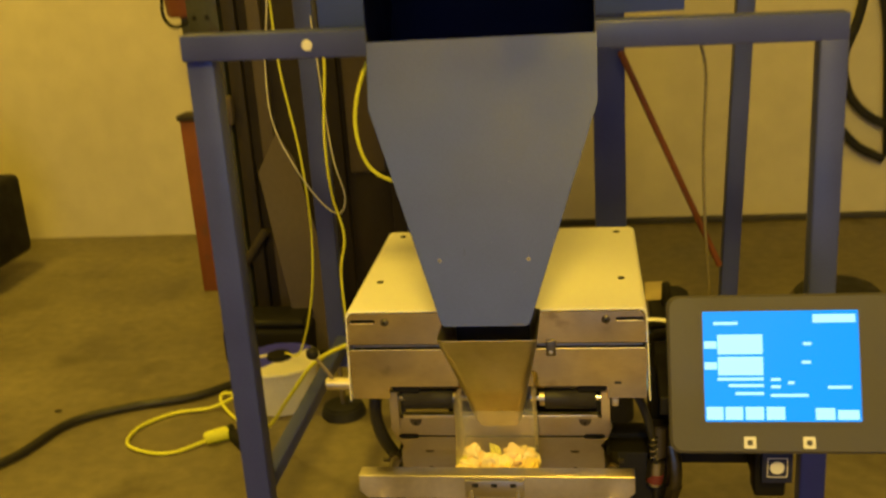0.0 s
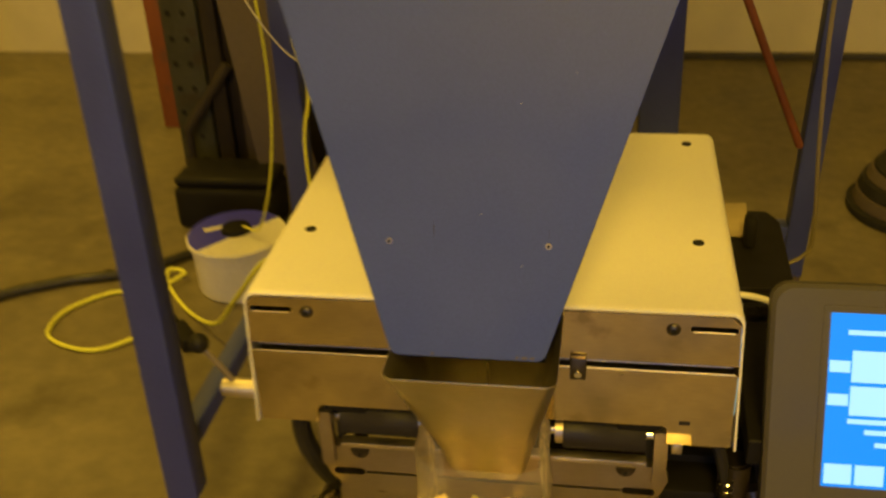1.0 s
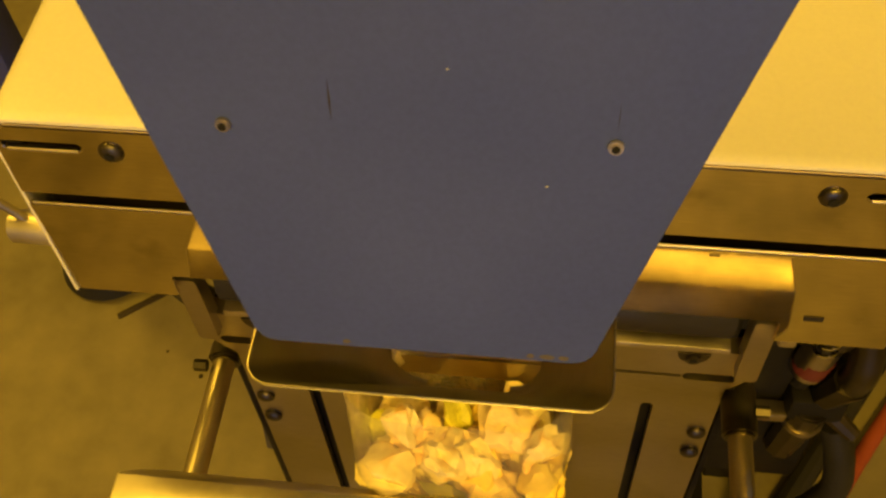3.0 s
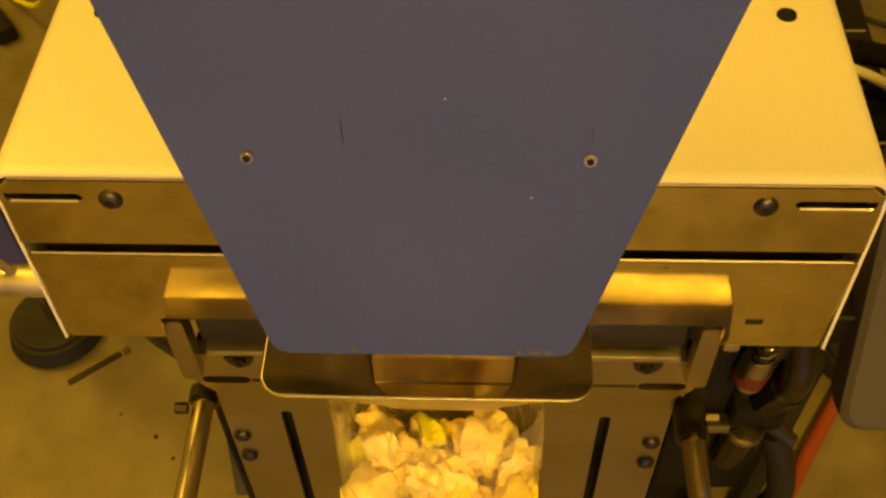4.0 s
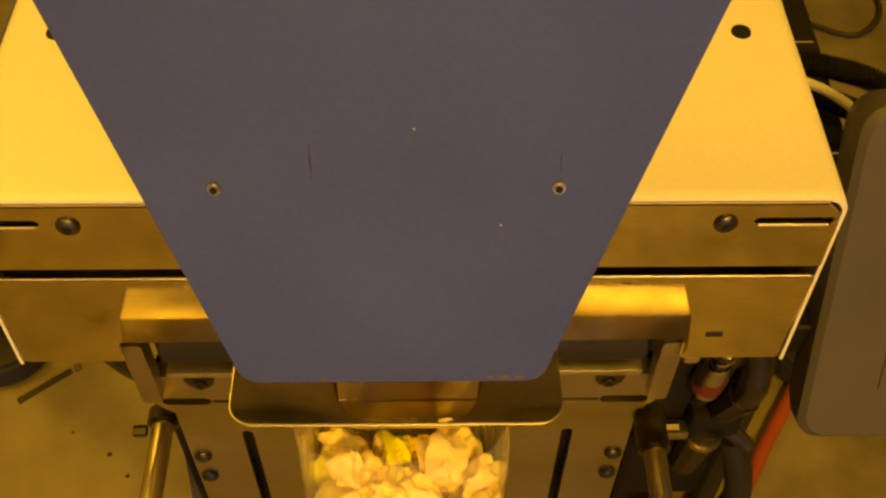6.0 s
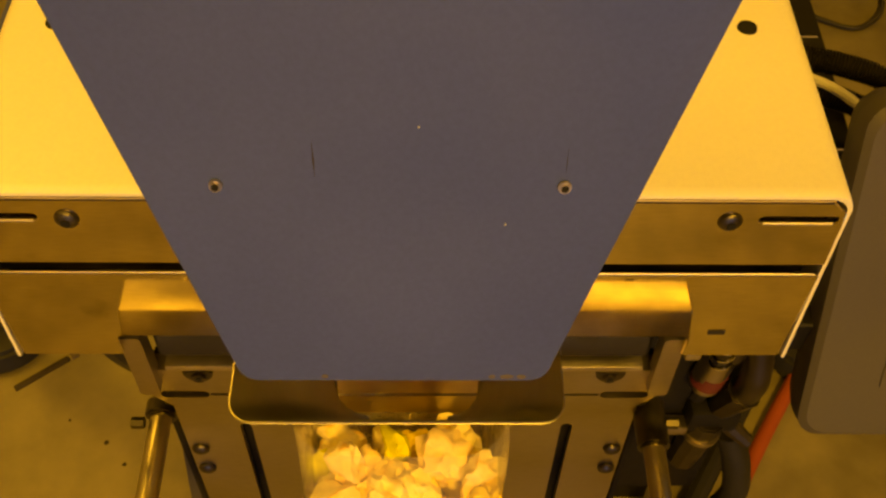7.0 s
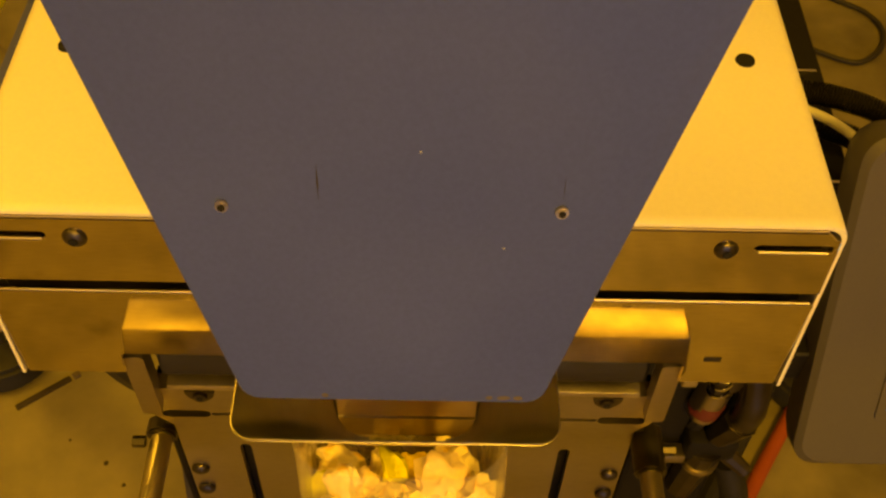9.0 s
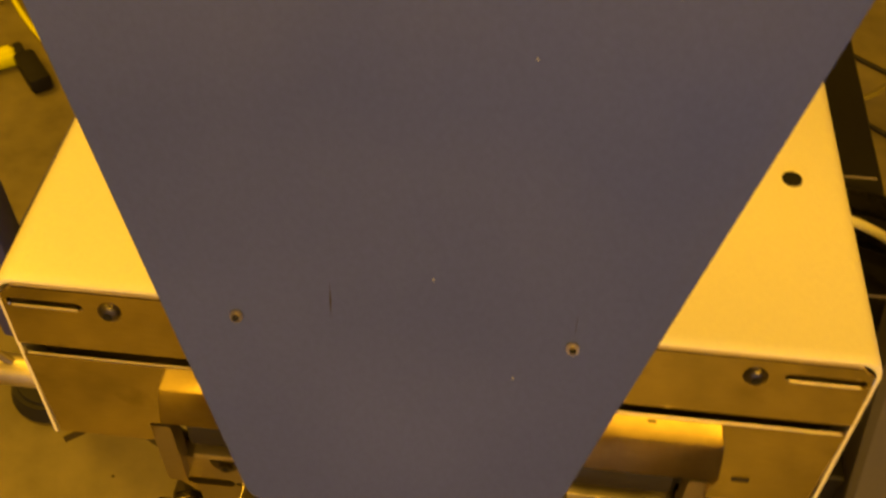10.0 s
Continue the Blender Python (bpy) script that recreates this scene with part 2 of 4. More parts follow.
def sheet(outline, thick, m, holes=(), bevel=0.0):
    """A flat plate: a 2D outline with holes, given depth along local z, laid by m."""
    b = bmesh.new()
    loops = [[b.verts.new((p[0], p[1], 0)) for p in loop] for loop in (outline, *holes)]
    edges = [b.edges.new((loop[i - 1], loop[i])) for loop in loops for i in range(len(loop))]
    bmesh.ops.triangle_fill(b, use_beauty=True, use_dissolve=False, edges=edges)
    faces = b.faces[:]
    got = bmesh.ops.extrude_face_region(b, geom=faces)
    for v in [g for g in got["geom"] if isinstance(g, bmesh.types.BMVert)]:
        v.co.z += thick
    bmesh.ops.recalc_face_normals(b, faces=b.faces)
    if bevel:
        rim = [e for e in b.edges if len(e.link_faces) == 2 and e.calc_face_angle(0) > 1.2]
        bmesh.ops.bevel(b, geom=rim, offset=bevel, segments=1, affect="EDGES")
    return turned(b, m)


FRONT = Matrix(((1, 0, 0, 0), (0, 0, -1, 0), (0, 1, 0, 0), (0, 0, 0, 1)))  # (x, z) outlines, depth towards -y


def front(y):
    return Matrix.Translation((0, y, 0)) @ FRONT


def slot(x0, x1, z, r, seg=6):
    a = [Vector((x0 + r - r * math.sin(math.pi * k / seg), z + r * math.cos(math.pi * k / seg))) for k in range(seg + 1)]
    c = [Vector((x1 - r + r * math.sin(math.pi * k / seg), z - r * math.cos(math.pi * k / seg))) for k in range(seg + 1)]
    return a + c


def vslot(x, z0, z1, r, seg=6):
    return [Vector((x + (p.y), p.x)) for p in slot(z0, z1, 0, r, seg)]


def ring(x, z, r, seg=16):
    return [Vector((x + r * math.cos(2 * math.pi * k / seg), z + r * math.sin(2 * math.pi * k / seg))) for k in range(seg)]


def rect(x0, z0, x1, z1, r=0.0, seg=4):
    return rounded([(x0, z0), (x1, z0), (x1, z1), (x0, z1)], r, seg)


def loft(rings, closed=True, caps=False):
    b = bmesh.new()
    vs = [[b.verts.new(p) for p in r] for r in rings]
    for u, v in zip(vs, vs[1:]):
        for k in range(len(u) if closed else len(u) - 1):
            b.faces.new((u[k], u[(k + 1) % len(u)], v[(k + 1) % len(v)], v[k]))
    if caps:
        b.faces.new(vs[0]), b.faces.new(vs[-1])
    return b


def shell(b, t):
    """Gives an open surface a thickness."""
    bmesh.ops.recalc_face_normals(b, faces=b.faces)
    bmesh.ops.solidify(b, geom=b.faces[:], thickness=t)
    return b


def ball(at, r, bm=None, squash=(1, 1, 1), seg=12):
    b = bmesh.new()
    bmesh.ops.create_uvsphere(b, u_segments=seg, v_segments=seg // 2 + 2, radius=r)
    turned(b, Matrix.Translation(at) @ Matrix.Diagonal((*squash, 1)))
    return join(bm, b)


# ---- the room ----
solo("floor", box((-5, -5.5, -0.1), (5, 3.25, 0)), CONCRETE, "worn stained concrete warehouse floor", "floor", kind="structure")
solo("wall_north", box((-5, 3.25, -0.1), (5, 3.4, 4.6)), WALL, "cream painted warehouse wall with grimy patches", "wall", kind="structure")
solo("wall_west", box((-5.15, -5.5, -0.1), (-5, 3.4, 4.6)), WALL, "cream painted warehouse side wall", "wall", kind="structure")
solo("wall_east", box((5, -5.5, -0.1), (5.15, 3.4, 4.6)), WALL, "cream painted warehouse side wall", "wall", kind="structure")
# unseen wall; its opening is added to go with the cool fill
solo("wall_south", sheet([Vector(p) for p in ((-5.15, -0.1), (5.15, -0.1), (5.15, 4.6), (-5.15, 4.6))], 0.15, front(-5.5),
     holes=[[Vector(p) for p in ((-1.2, 0.02), (2.2, 0.02), (2.2, 3.0), (-1.2, 3.0))]]), WALL, "unseen cream wall behind the cool fill, with an added opening", "wall", kind="structure")
solo("ceiling", box((-5.15, -5.65, 4.6), (5.15, 3.4, 4.75)), CEIL, "dull ceiling boards of the warehouse", "ceiling", kind="structure")
solo("baseboard", box((0.0, 3.225, 0.0), (4.98, 3.247, 0.028), 0.004), SKIRT, "dark skirting strip along the cream wall", "baseboard", kind="structure")

# ---- blue support frame ----
FX, FY, RY = 0.57, 0.425, 1.3
frame_stand = thing("support_frame", (0, 0.86, 0), "blue painted square-tube steel frame on levelling feet", "machine frame")
T = 0.0245


def post(x, y, top, w=T, d=T, foot=True):
    p = part("post", box((x - w, y - d, 0.175), (x + w, y + d, top), 0.005), FRAME_BLUE, frame_stand)
    if foot:
        x, y = x - 0.012, y + 0.02
        part("foot_stem", rod((x, y, 0.02), (x, y, 0.2), 0.008, seg=12), BRUSHED, p, "threaded zinc levelling stem")
        part("foot_pad", rod((x, y, 0.0), (x, y, 0.035), 0.070, 0.060, 32, 0.006), RUBBER, p, "round black levelling pad")
    return p


post(-FX + 0.002, FY + 0.02, 1.195, 0.027), post(FX, FY, 1.18)
post(-FX - 0.02, RY, 2.4, 0.026)
lean = post(FX - 0.02, RY, 2.4, 0.023)
lean.data.transform(Matrix.Translation((0, 0, 1.1)) @ Matrix.Rotation(radians(2.0), 4, "Y") @ Matrix.Translation((0, 0, -1.1)))
column = part("column", box((0.167, RY - 0.04, 0.19), (0.25, RY + 0.04, 2.4), 0.005), FRAME_BLUE, frame_stand)
part("foot_pad", rod((0.208, RY, 0.0), (0.208, RY, 0.19), 0.06, 0.05, 24, 0.006), RUBBER, column)
part("rail", turned(box((-FX - T, FY - T, -0.0245), (FX + T, FY + T, 0.0245), 0.005), pose(0, 0, 1.2105, 0, 0.9, 0)), FRAME_BLUE, frame_stand)
part("side_rail", box((-FX - 0.016, FY + 0.0455, 0.24), (-FX + 0.018, RY - T, 0.279), 0.005), FRAME_BLUE, frame_stand)
part("rear_rail", box((-FX, RY - T - 0.002, 2.36), (FX - 0.04, RY + T, 2.399), 0.004), FRAME_BLUE, frame_stand)
for sx in (-1, 1):
    part("rear_low_rail", box((min(sx * 0.02 + 0.208, sx * 0.54), RY - 0.02, 0.24), (max(sx * 0.02 + 0.208, sx * 0.54), RY + 0.02, 0.28), 0.004), FRAME_BLUE, frame_stand)
part("mid_rail", box((-0.05, RY - 0.038, 0.536), (0.1665, RY, 0.57), 0.004), FRAME_BLUE, frame_stand)
part("plug_button", rod((-0.352, FY - T - 0.006, 1.216), (-0.352, FY - T, 1.216), 0.0095, 0.0105, 20, 0.002), PAIL, frame_stand, "round cream plastic plug")

# ---- bagging machine ----
machine = thing("bagging_machine", (0, 0.2, 0), "bag filling machine with white cover and polished steel front", "packaging machine")
# white cover: one bent sheet over top and sides, rounded along the bends
Z1, W1, D1 = 0.8565, 0.2315, 0.392
prof = rounded([(-W1 - 0.003, 0.70), (-W1 + 0.002, Z1), (W1 - 0.002, Z1), (W1 + 0.003, 0.70)], [0, 0.011, 0.011, 0], 5)
inner = [Vector((p.x * (1 - 0.002 / W1), p.y - (0.002 if p.y > 0.75 else 0))) for p in prof]
cover = loft([[(p.x, y, p.y + (dz if p.y > 0.75 else 0)) for p in prof + inner[::-1]] for y, dz in ((0.0, -0.0046), (0.002, -0.0036), (0.006, -0.0032), (D1 - 0.004, 0.0025), (D1, 0.002))], caps=True)
cov = part("cover", cover, WHITE, machine, "white powder-coated bent sheet cover")
for x in (-0.196, 0.196):
    for y in (0.124, 0.361):
        part("screw_hole", rod((x, y, Z1 - 0.0032 + 0.0146 * y - 0.002), (x, y, Z1 - 0.0032 + 0.0146 * y + 0.001), 0.0062, 0.0056, 16), DARK, cov, "dark countersunk screw")
part("back_panel", box((-W1 + 0.004, D1 - 0.012, 0.70), (W1 - 0.004, D1 - 0.004, Z1 - 0.006)), WHITE, machine)
# steel front in two plates with a dark seam between
BX = 0.2292
upper = part("upper_front_plate", sheet(rounded([(-BX, 0.7975), (BX, 0.7975), (BX - 0.002, 0.841), (BX - 0.0105, 0.8495), (-BX + 0.0105, 0.8495), (-BX + 0.002, 0.841)], [0.001, 0.001, 0.002, 0.002, 0.002, 0.002], 2), 0.004, front(0.002),
             holes=[slot(-0.2245, -0.1835, 0.836, 0.0026), slot(0.1835, 0.2245, 0.836, 0.0026)], bevel=0.0007), STEEL, machine, "polished steel upper front plate")
lower = part("lower_front_plate", sheet(rounded([(-BX, 0.705), (-0.169, 0.705), (-0.169, 0.7255), (0.169, 0.7255), (0.169, 0.705), (BX, 0.705), (BX, 0.788), (-BX, 0.788)], [0.002, 0.001, 0.004, 0.004, 0.001, 0.002, 0.002, 0.002], 3), 0.004, front(0.002), bevel=0.0008), STEEL, machine, "polished steel lower front plate")
for x in (-0.1685, 0.1685):
    bolt = part("button_head_bolt", ball((x, -0.002, 0.835), 0.0065, squash=(1, 0.55, 1), seg=16), GUN, upper, "domed socket bolt")
    part("socket", rod((x, -0.0062, 0.835), (x, -0.0045, 0.835), 0.0026, seg=6), DARK, bolt)
# thin rods added on seam and slot edges to catch highlights
part("seam_glint_rod", rod((-BX + 0.003, -0.0012, 0.7882), (BX - 0.003, -0.0012, 0.7882), 0.0009, seg=14), SATIN, lower, "thin rod added to catch the glint of the seam edge")
for s in (-1, 1):
    part("slot_glint_rod", rod((s * 0.204 - 0.018, -0.0014, 0.8328), (s * 0.204 + 0.018, -0.0014, 0.8328), 0.0009, seg=12), SATIN, upper, "thin rod added to catch the glint of the lower slot edge")
# rod added inside the seam to give it glints
part("seam_glint_bar", rod((-BX + 0.006, 0.0075, 0.7915), (BX - 0.006, 0.0075, 0.7915), 0.0022, seg=12), BRUSHED, machine, "thin steel rod added for glints inside the seam")
part("inner_block", box((-BX + 0.004, 0.012, 0.715), (BX - 0.002, D1 - 0.015, 0.846), 0.002), GUN, machine, "dark steel inner body seen in the seam")
part("scuff", box((0.1225, -0.0026, 0.7832), (0.1275, -0.0021, 0.7842)), GUN, lower, "short dark scuff")
part("rating_mark", box((0.180, -0.0026, 0.7295), (0.190, -0.0018, 0.7335)), ROLLER, lower, "small dark engraved mark")
# funnel bracket on the seam
tab = part("funnel_bracket", box((0.078, -0.009, 0.779), (0.093, -0.0025, 0.803), 0.0015), GUN, machine, "small bright steel funnel bracket")
part("bracket_screw", rod((0.0855, -0.013, 0.787), (0.0855, -0.0085, 0.787), 0.0035, seg=12, bevel=0.001), CHROME, tab)
# steel stub on the machine's side
part("side_stub", rod((-W1, 0.032, 0.716), (-0.279, 0.032, 0.716), 0.0105, seg=20, bevel=0.0015), SATIN, machine, "bright turned steel stub")
# rubber rollers in the notch
for s in (-1, 1):
    r = part("rubber_roller", rod((s * 0.072, 0.026, 0.694), (s * 0.152, 0.026, 0.694), 0.0185, seg=28, bevel=0.001), ROLLER, machine, "dark grey rubber feed roller")
    part("roller_end", rod((s * 0.064, 0.026, 0.694), (s * 0.0725, 0.026, 0.694), 0.0145, seg=20, bevel=0.001), BRUSHED, r, "bright steel roller end ring")
    part("roller_shaft", rod((s * 0.05, 0.026, 0.694), (s * 0.17, 0.026, 0.694), 0.006, seg=12), CHROME, r)
    # bracket ears and jaw plate
    part("bracket_ear", sheet(rounded([(s * 0.1595, 0.645), (s * 0.1725, 0.645), (s * 0.1725, 0.713), (s * 0.1595, 0.713)], 0.003, 2), 0.012, front(0.016)), BRUSHED, machine, "brushed steel roller bracket ear")
    part("notch_end_block", box((min(s * 0.124, s * 0.167), 0.008, 0.711), (max(s * 0.124, s * 0.167), 0.034, 0.7245), 0.0015), BLACK, machine, "black block at the outer end of the notch")
    # black plate standing in for the shade between ear and roller
    part("gap_shade_plate", box((min(s * 0.1525, s * 0.159), 0.022, 0.666), (max(s * 0.1525, s * 0.159), 0.03, 0.71)), BLACK, machine)
    if s > 0:
        part("ear_hook", box((0.1755, 0.004, 0.688), (0.186, 0.018, 0.701), 0.002), SATIN, machine, "small bright steel hook")
    cup_out = [Vector((s * 0.134 + 0.0098 * math.cos(a), 0.6625 + 0.0115 * math.sin(a))) for a in [math.pi + math.pi * k / 10 for k in range(11)]]
    nut = part("jaw_pocket", sheet(cup_out, 0.0012, front(0.0118)), GUN, machine, "dark half-round bolt pocket")
    part("pocket_bolt", rod((s * 0.134, 0.009, 0.6565), (s * 0.134, 0.0105, 0.6565), 0.0048, seg=18, bevel=0.0006), GUN, nut, "round bolt head in the pocket")
    part("bolt_socket", rod((s * 0.134, 0.0084, 0.6565), (s * 0.134, 0.0092, 0.6565), 0.0022, seg=6), DARK, nut)
    part("guide_rod", rod((s * 0.1745, 0.03, 0.583), (s * 0.1745, -0.142, 0.583), 0.0077, seg=24, bevel=0.001), BRUSHED, machine, "smooth steel guide rod")
    part("rod_clamp", rod((s * 0.1745, 0.034, 0.583), (s * 0.1745, -0.004 if s > 0 else 0.02, 0.583), 0.0115, seg=24, bevel=0.002), GUN, machine, "dark steel guide rod clamp")
    part("clamp_bolt", rod((s * 0.184, 0.014, 0.588), (s * 0.193, 0.014, 0.588), 0.0042, seg=6), GUN, machine)
part("strip_plate", box((-0.154, 0.0105, 0.6645), (0.154, 0.023, 0.670), 0.0008), SATIN, machine, "bright steel strip under the rollers")
jaw = part("jaw_plate", sheet(rounded([(-0.176, 0.648), (-0.168, 0.628), (-0.150, 0.607), (0.150, 0.607), (0.168, 0.628), (0.176, 0.648), (0.17, 0.664), (-0.17, 0.664)], 0.003, 2), 0.012, front(0.024),
           holes=[slot(-0.164, -0.131, 0.632, 0.0044), slot(-0.1305, 0.1305, 0.632, 0.0016), slot(0.131, 0.164, 0.632, 0.0044)]), BRUSHED, machine, "brushed steel jaw plate with long slots")
part("jaw_backing", box((-0.165, 0.0245, 0.61), (0.165, 0.032, 0.66)), BLACK, machine)
plate = part("bag_plate", sheet(rounded([(-0.163, 0.30), (0.163, 0.30), (0.163, 0.6), (0.15, 0.6265), (-0.15, 0.6265), (-0.163, 0.6)], 0.004, 2), 0.006, front(0.028),
             holes=[vslot(-0.1165, 0.33, 0.572, 0.0042), vslot(0.1165, 0.33, 0.572, 0.0042), vslot(0, 0.33, 0.58, 0.0062)]), BRUSHED, machine, "brushed steel back plate with vertical slots")
part("plate_backing", box((-0.15, 0.033, 0.31), (0.15, 0.04, 0.6)), BLACK, machine)
for s in (-1, 1):
    for z in (0.5345, 0.502):
        part("dome_bolt", ball((s * 0.1545, 0.021, z), 0.0068, squash=(1, 0.6, 1), seg=14), GUN, plate, "dark domed bolt")
    part("oval_bolt", ball((s * 0.117, 0.021, 0.601), 0.006, squash=(1.2, 0.4, 0.5), seg=12), GUN, plate, "flat dark bolt head")
    part("side_web", box((min(s * 0.166, s * 0.171), 0.026, 0.30), (max(s * 0.166, s * 0.171), 0.16, 0.595), 0.001), BLACK, machine, "dark steel side web of the plate")
part("rear_web", sheet([Vector(p) for p in ((-0.205, 0.32), (-0.164, 0.32), (-0.164, 0.575), (-0.182, 0.55))], 0.005, front(0.075), bevel=0.0008), GREY, machine, "grey inner web plate")
part("web_bolt", ball((-0.178, 0.069, 0.525), 0.006, squash=(1, 0.6, 1), seg=12), GUN, machine, "dark domed bolt")
# pedestal
part("pedestal", box((-0.10, 0.13, 0.05), (0.16, 0.36, 0.70), 0.008), BLACK, machine, "black steel machine pedestal")
part("pedestal_base", box((-0.16, 0.06, 0.0), (0.24, 0.42, 0.05), 0.006), BLACK, machine)

# seal bar, drawn out on its rods
bar = thing("seal_bar", (0, -0.10, 0.60), "flat steel seal bar riding on two chromed rods", "machine part")
body = sheet(rounded([(-0.205, 0.632), (-0.205, 0.606), (-0.193, 0.594), (0.193, 0.594), (0.205, 0.606), (0.205, 0.632)], [0.0015, 0.006, 0.006, 0.006, 0.006, 0.0015], 3), 0.0265, front(-0.0845), bevel=0.0008)
for v in body.verts:
    if v.co.y > -0.09:  # the back face slopes outwards to its foot, shaped to catch overhead light
        v.co.y += (0.632 - v.co.z) * 0.5
part("bar_body", body, SATIN, bar)
for sx in (-1, 1):
    part("bar_clamp", box((sx * 0.1745 - 0.019, -0.108, 0.566), (sx * 0.1745 + 0.019, -0.088, 0.5935), 0.005), GUN, bar, "dark clamp riding on the guide rod")
fp = part("finger_plate", box((-0.0435, -0.1215, 0.604), (0.0435, -0.1115, 0.630), 0.001), BRUSHED, bar, "bright steel finger plate")
for x in (-0.028, 0.0, 0.028):
    part("finger_slot", box((x - 0.0045, -0.1222, 0.62), (x + 0.0045, -0.1212, 0.626)), DARK, fp)
for x in (-0.0345, 0.0345):
    part("finger", rod((x, -0.118, 0.615), (x, -0.128, 0.557), 0.0042, seg=12, bevel=0.001), CHROME, bar, "short steel finger pin")

# ---- funnel under the chute ----
cup = thing("steel_funnel", (0, -0.07, 0.72), "thin stainless sheet funnel hanging under the blue chute", "funnel")


def rr(x0, x1, y0, y1, z, r, dz=0.0):
    return [(p.x, p.y, z + dz * (p.y - y0)) for p in rounded([(x0, y0), (x1, y0), (x1, y1), (x0, y1)], r, 6)]


def scoop(hx, y0, y1, gap, z, r):
    """An open ring: the back is left open in the middle."""
    pts = [(gap, y1), (hx, y1), (hx, y0), (-hx, y0), (-hx, y1), (-gap, y1)]
    return [(p.x, p.y, z) for p in rounded(pts, [0, min(r, (hx - gap) * 0.6), r, r, min(r, (hx - gap) * 0.6), 0], 6)]


def scoop_at(hx, y0, y1, gap, z, r, dx):
    return [(x + dx, y, z) for x, y, z in scoop(hx, y0, y1, gap, z, r)]


# the back is closed only high up; below, the sides are cut away in a curve and leave a rounded front tongue
lines = [scoop_at(0.0705, -0.128, -0.006, 0.001, 0.856, 0.010, 0.001), scoop_at(0.0692, -0.1235, -0.006, 0.001, 0.848, 0.011, 0.001), scoop_at(0.0590, -0.097, -0.006, 0.001, 0.80, 0.013, 0.002),
         scoop_at(0.0515, -0.080, -0.007, 0.001, 0.767, 0.013, 0.002), scoop_at(0.0475, -0.070, -0.010, 0.022, 0.748, 0.012, 0.003), scoop_at(0.0435, -0.059, -0.028, 0.0415, 0.728, 0.013, 0.003),
         scoop_at(0.0405, -0.051, -0.036, 0.0402, 0.711, 0.012, 0.003), scoop_at(0.0365, -0.041, -0.033, 0.0362, 0.693, 0.007, 0.003), scoop_at(0.031, -0.034, -0.0295, 0.0308, 0.680, 0.004, 0.003), scoop_at(0.024, -0.031, -0.028, 0.0238, 0.674, 0.0025, 0.003)]
part("funnel_body", shell(loft(lines, closed=False), 0.0009), FUNNEL, cup)
part("rim", tube(scoop_at(0.0708, -0.1283, -0.0058, 0.001, 0.8563, 0.010, 0.001), 0.0004, 6, 1), BRUSHED, cup, "bright cut rim of the funnel")

# ---- blue chute ----
chute = thing("feed_chute", (0, 0.0, 0.872), "blue powder-coated tapered sheet metal chute", "chute")
SL = 0.33
CH = Matrix(((1, 0, 0, 0), (0, SL / math.hypot(1, SL), -1 / math.hypot(1, SL), -0.118), (0, 1 / math.hypot(1, SL), SL / math.hypot(1, SL), 0.872), (0, 0, 0, 1)))
L = math.hypot(1, SL)
panel = sheet(rounded([(-0.0612, 0.002), (0.0612, 0.002), (0.1625, 0.295 * L), (0.1635, 0.385 * L), (-0.1605, 0.387 * L), (-0.1605, 0.298 * L)], [0.009, 0.009, 0.004, 0.001, 0.001, 0.004], 4), 0.0018, CH, bevel=0.0005)
fp = part("front_panel", panel, BLUE, chute)
for x in (-0.0625, 0.0625):
    at = CH @ Vector((x, 0.0902 * L, 0.0018))
    nrm = (CH.to_3x3() @ Vector((0, 0, 1)))
    s = part("panel_screw", rod(at, at + nrm * 0.0022, 0.0027, 0.0023, 16, 0.0006), BRUSHED, fp, "small silver screw")
    part("screw_recess", rod(at + nrm * 0.0018, at + nrm * 0.0026, 0.0015, seg=6), DARK, s)
for x, h in ((0.0389, 0.1935), (0.08, 0.2155), (0.0101, 0.1125), (0.042, 0.0745)):
    at = CH @ Vector((x, h * L, 0.0017))
    part("paint_chip", rod(at, at + nrm * 0.0003, 0.00042, seg=7), CHIP, fp, "tiny pale paint chip")
for x, h0, h1, w, tilt in ((-0.0272, 0.0925, 0.108, 0.00035, 2.5), (0.0627, 0.0945, 0.105, 0.00016, -1.0)):
    at = CH @ Vector((x, (h0 + h1) / 2 * L, 0.0016))
    part("scratch", turned(sheet([Vector(p) for p in ((-w, 0), (-w * 0.3, (h0 - h1) / 2), (w, 0), (w * 0.2, (h1 - h0) / 2))], 0.0004, Matrix.Rotation(radians(tilt), 4, "Z")), Matrix.Translation(at) @ CH.to_3x3().to_4x4()), BROWN, fp, "fine rusty scratch")
for x, w in ((0.046, 0.006), (0.052, 0.004), (0.04, 0.003), (-0.028, 0.003)):
    at = CH @ Vector((x, 0.0046, 0.0016))
    part("rust_fleck", turned(sheet(ring(0, 0, 1, 9), 0.0004, Matrix.Diagonal((w * 0.5, 0.0011, 1, 1))), Matrix.Translation(at) @ CH.to_3x3().to_4x4()), RUST, fp, "rubbed ochre fleck on the lower edge")


def chute_at(h, half, back):
    y = -0.118 + SL * h
    return [(-half, y, 0.872 + h), (-half, back, 0.872 + h), (half, back, 0.872 + h), (half, y, 0.872 + h)]


# wall colour is darkened to hold the shade inside the chute
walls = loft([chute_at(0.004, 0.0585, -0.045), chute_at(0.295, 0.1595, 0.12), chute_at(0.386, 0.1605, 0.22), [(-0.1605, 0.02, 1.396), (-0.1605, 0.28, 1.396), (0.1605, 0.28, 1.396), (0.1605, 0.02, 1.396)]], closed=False)
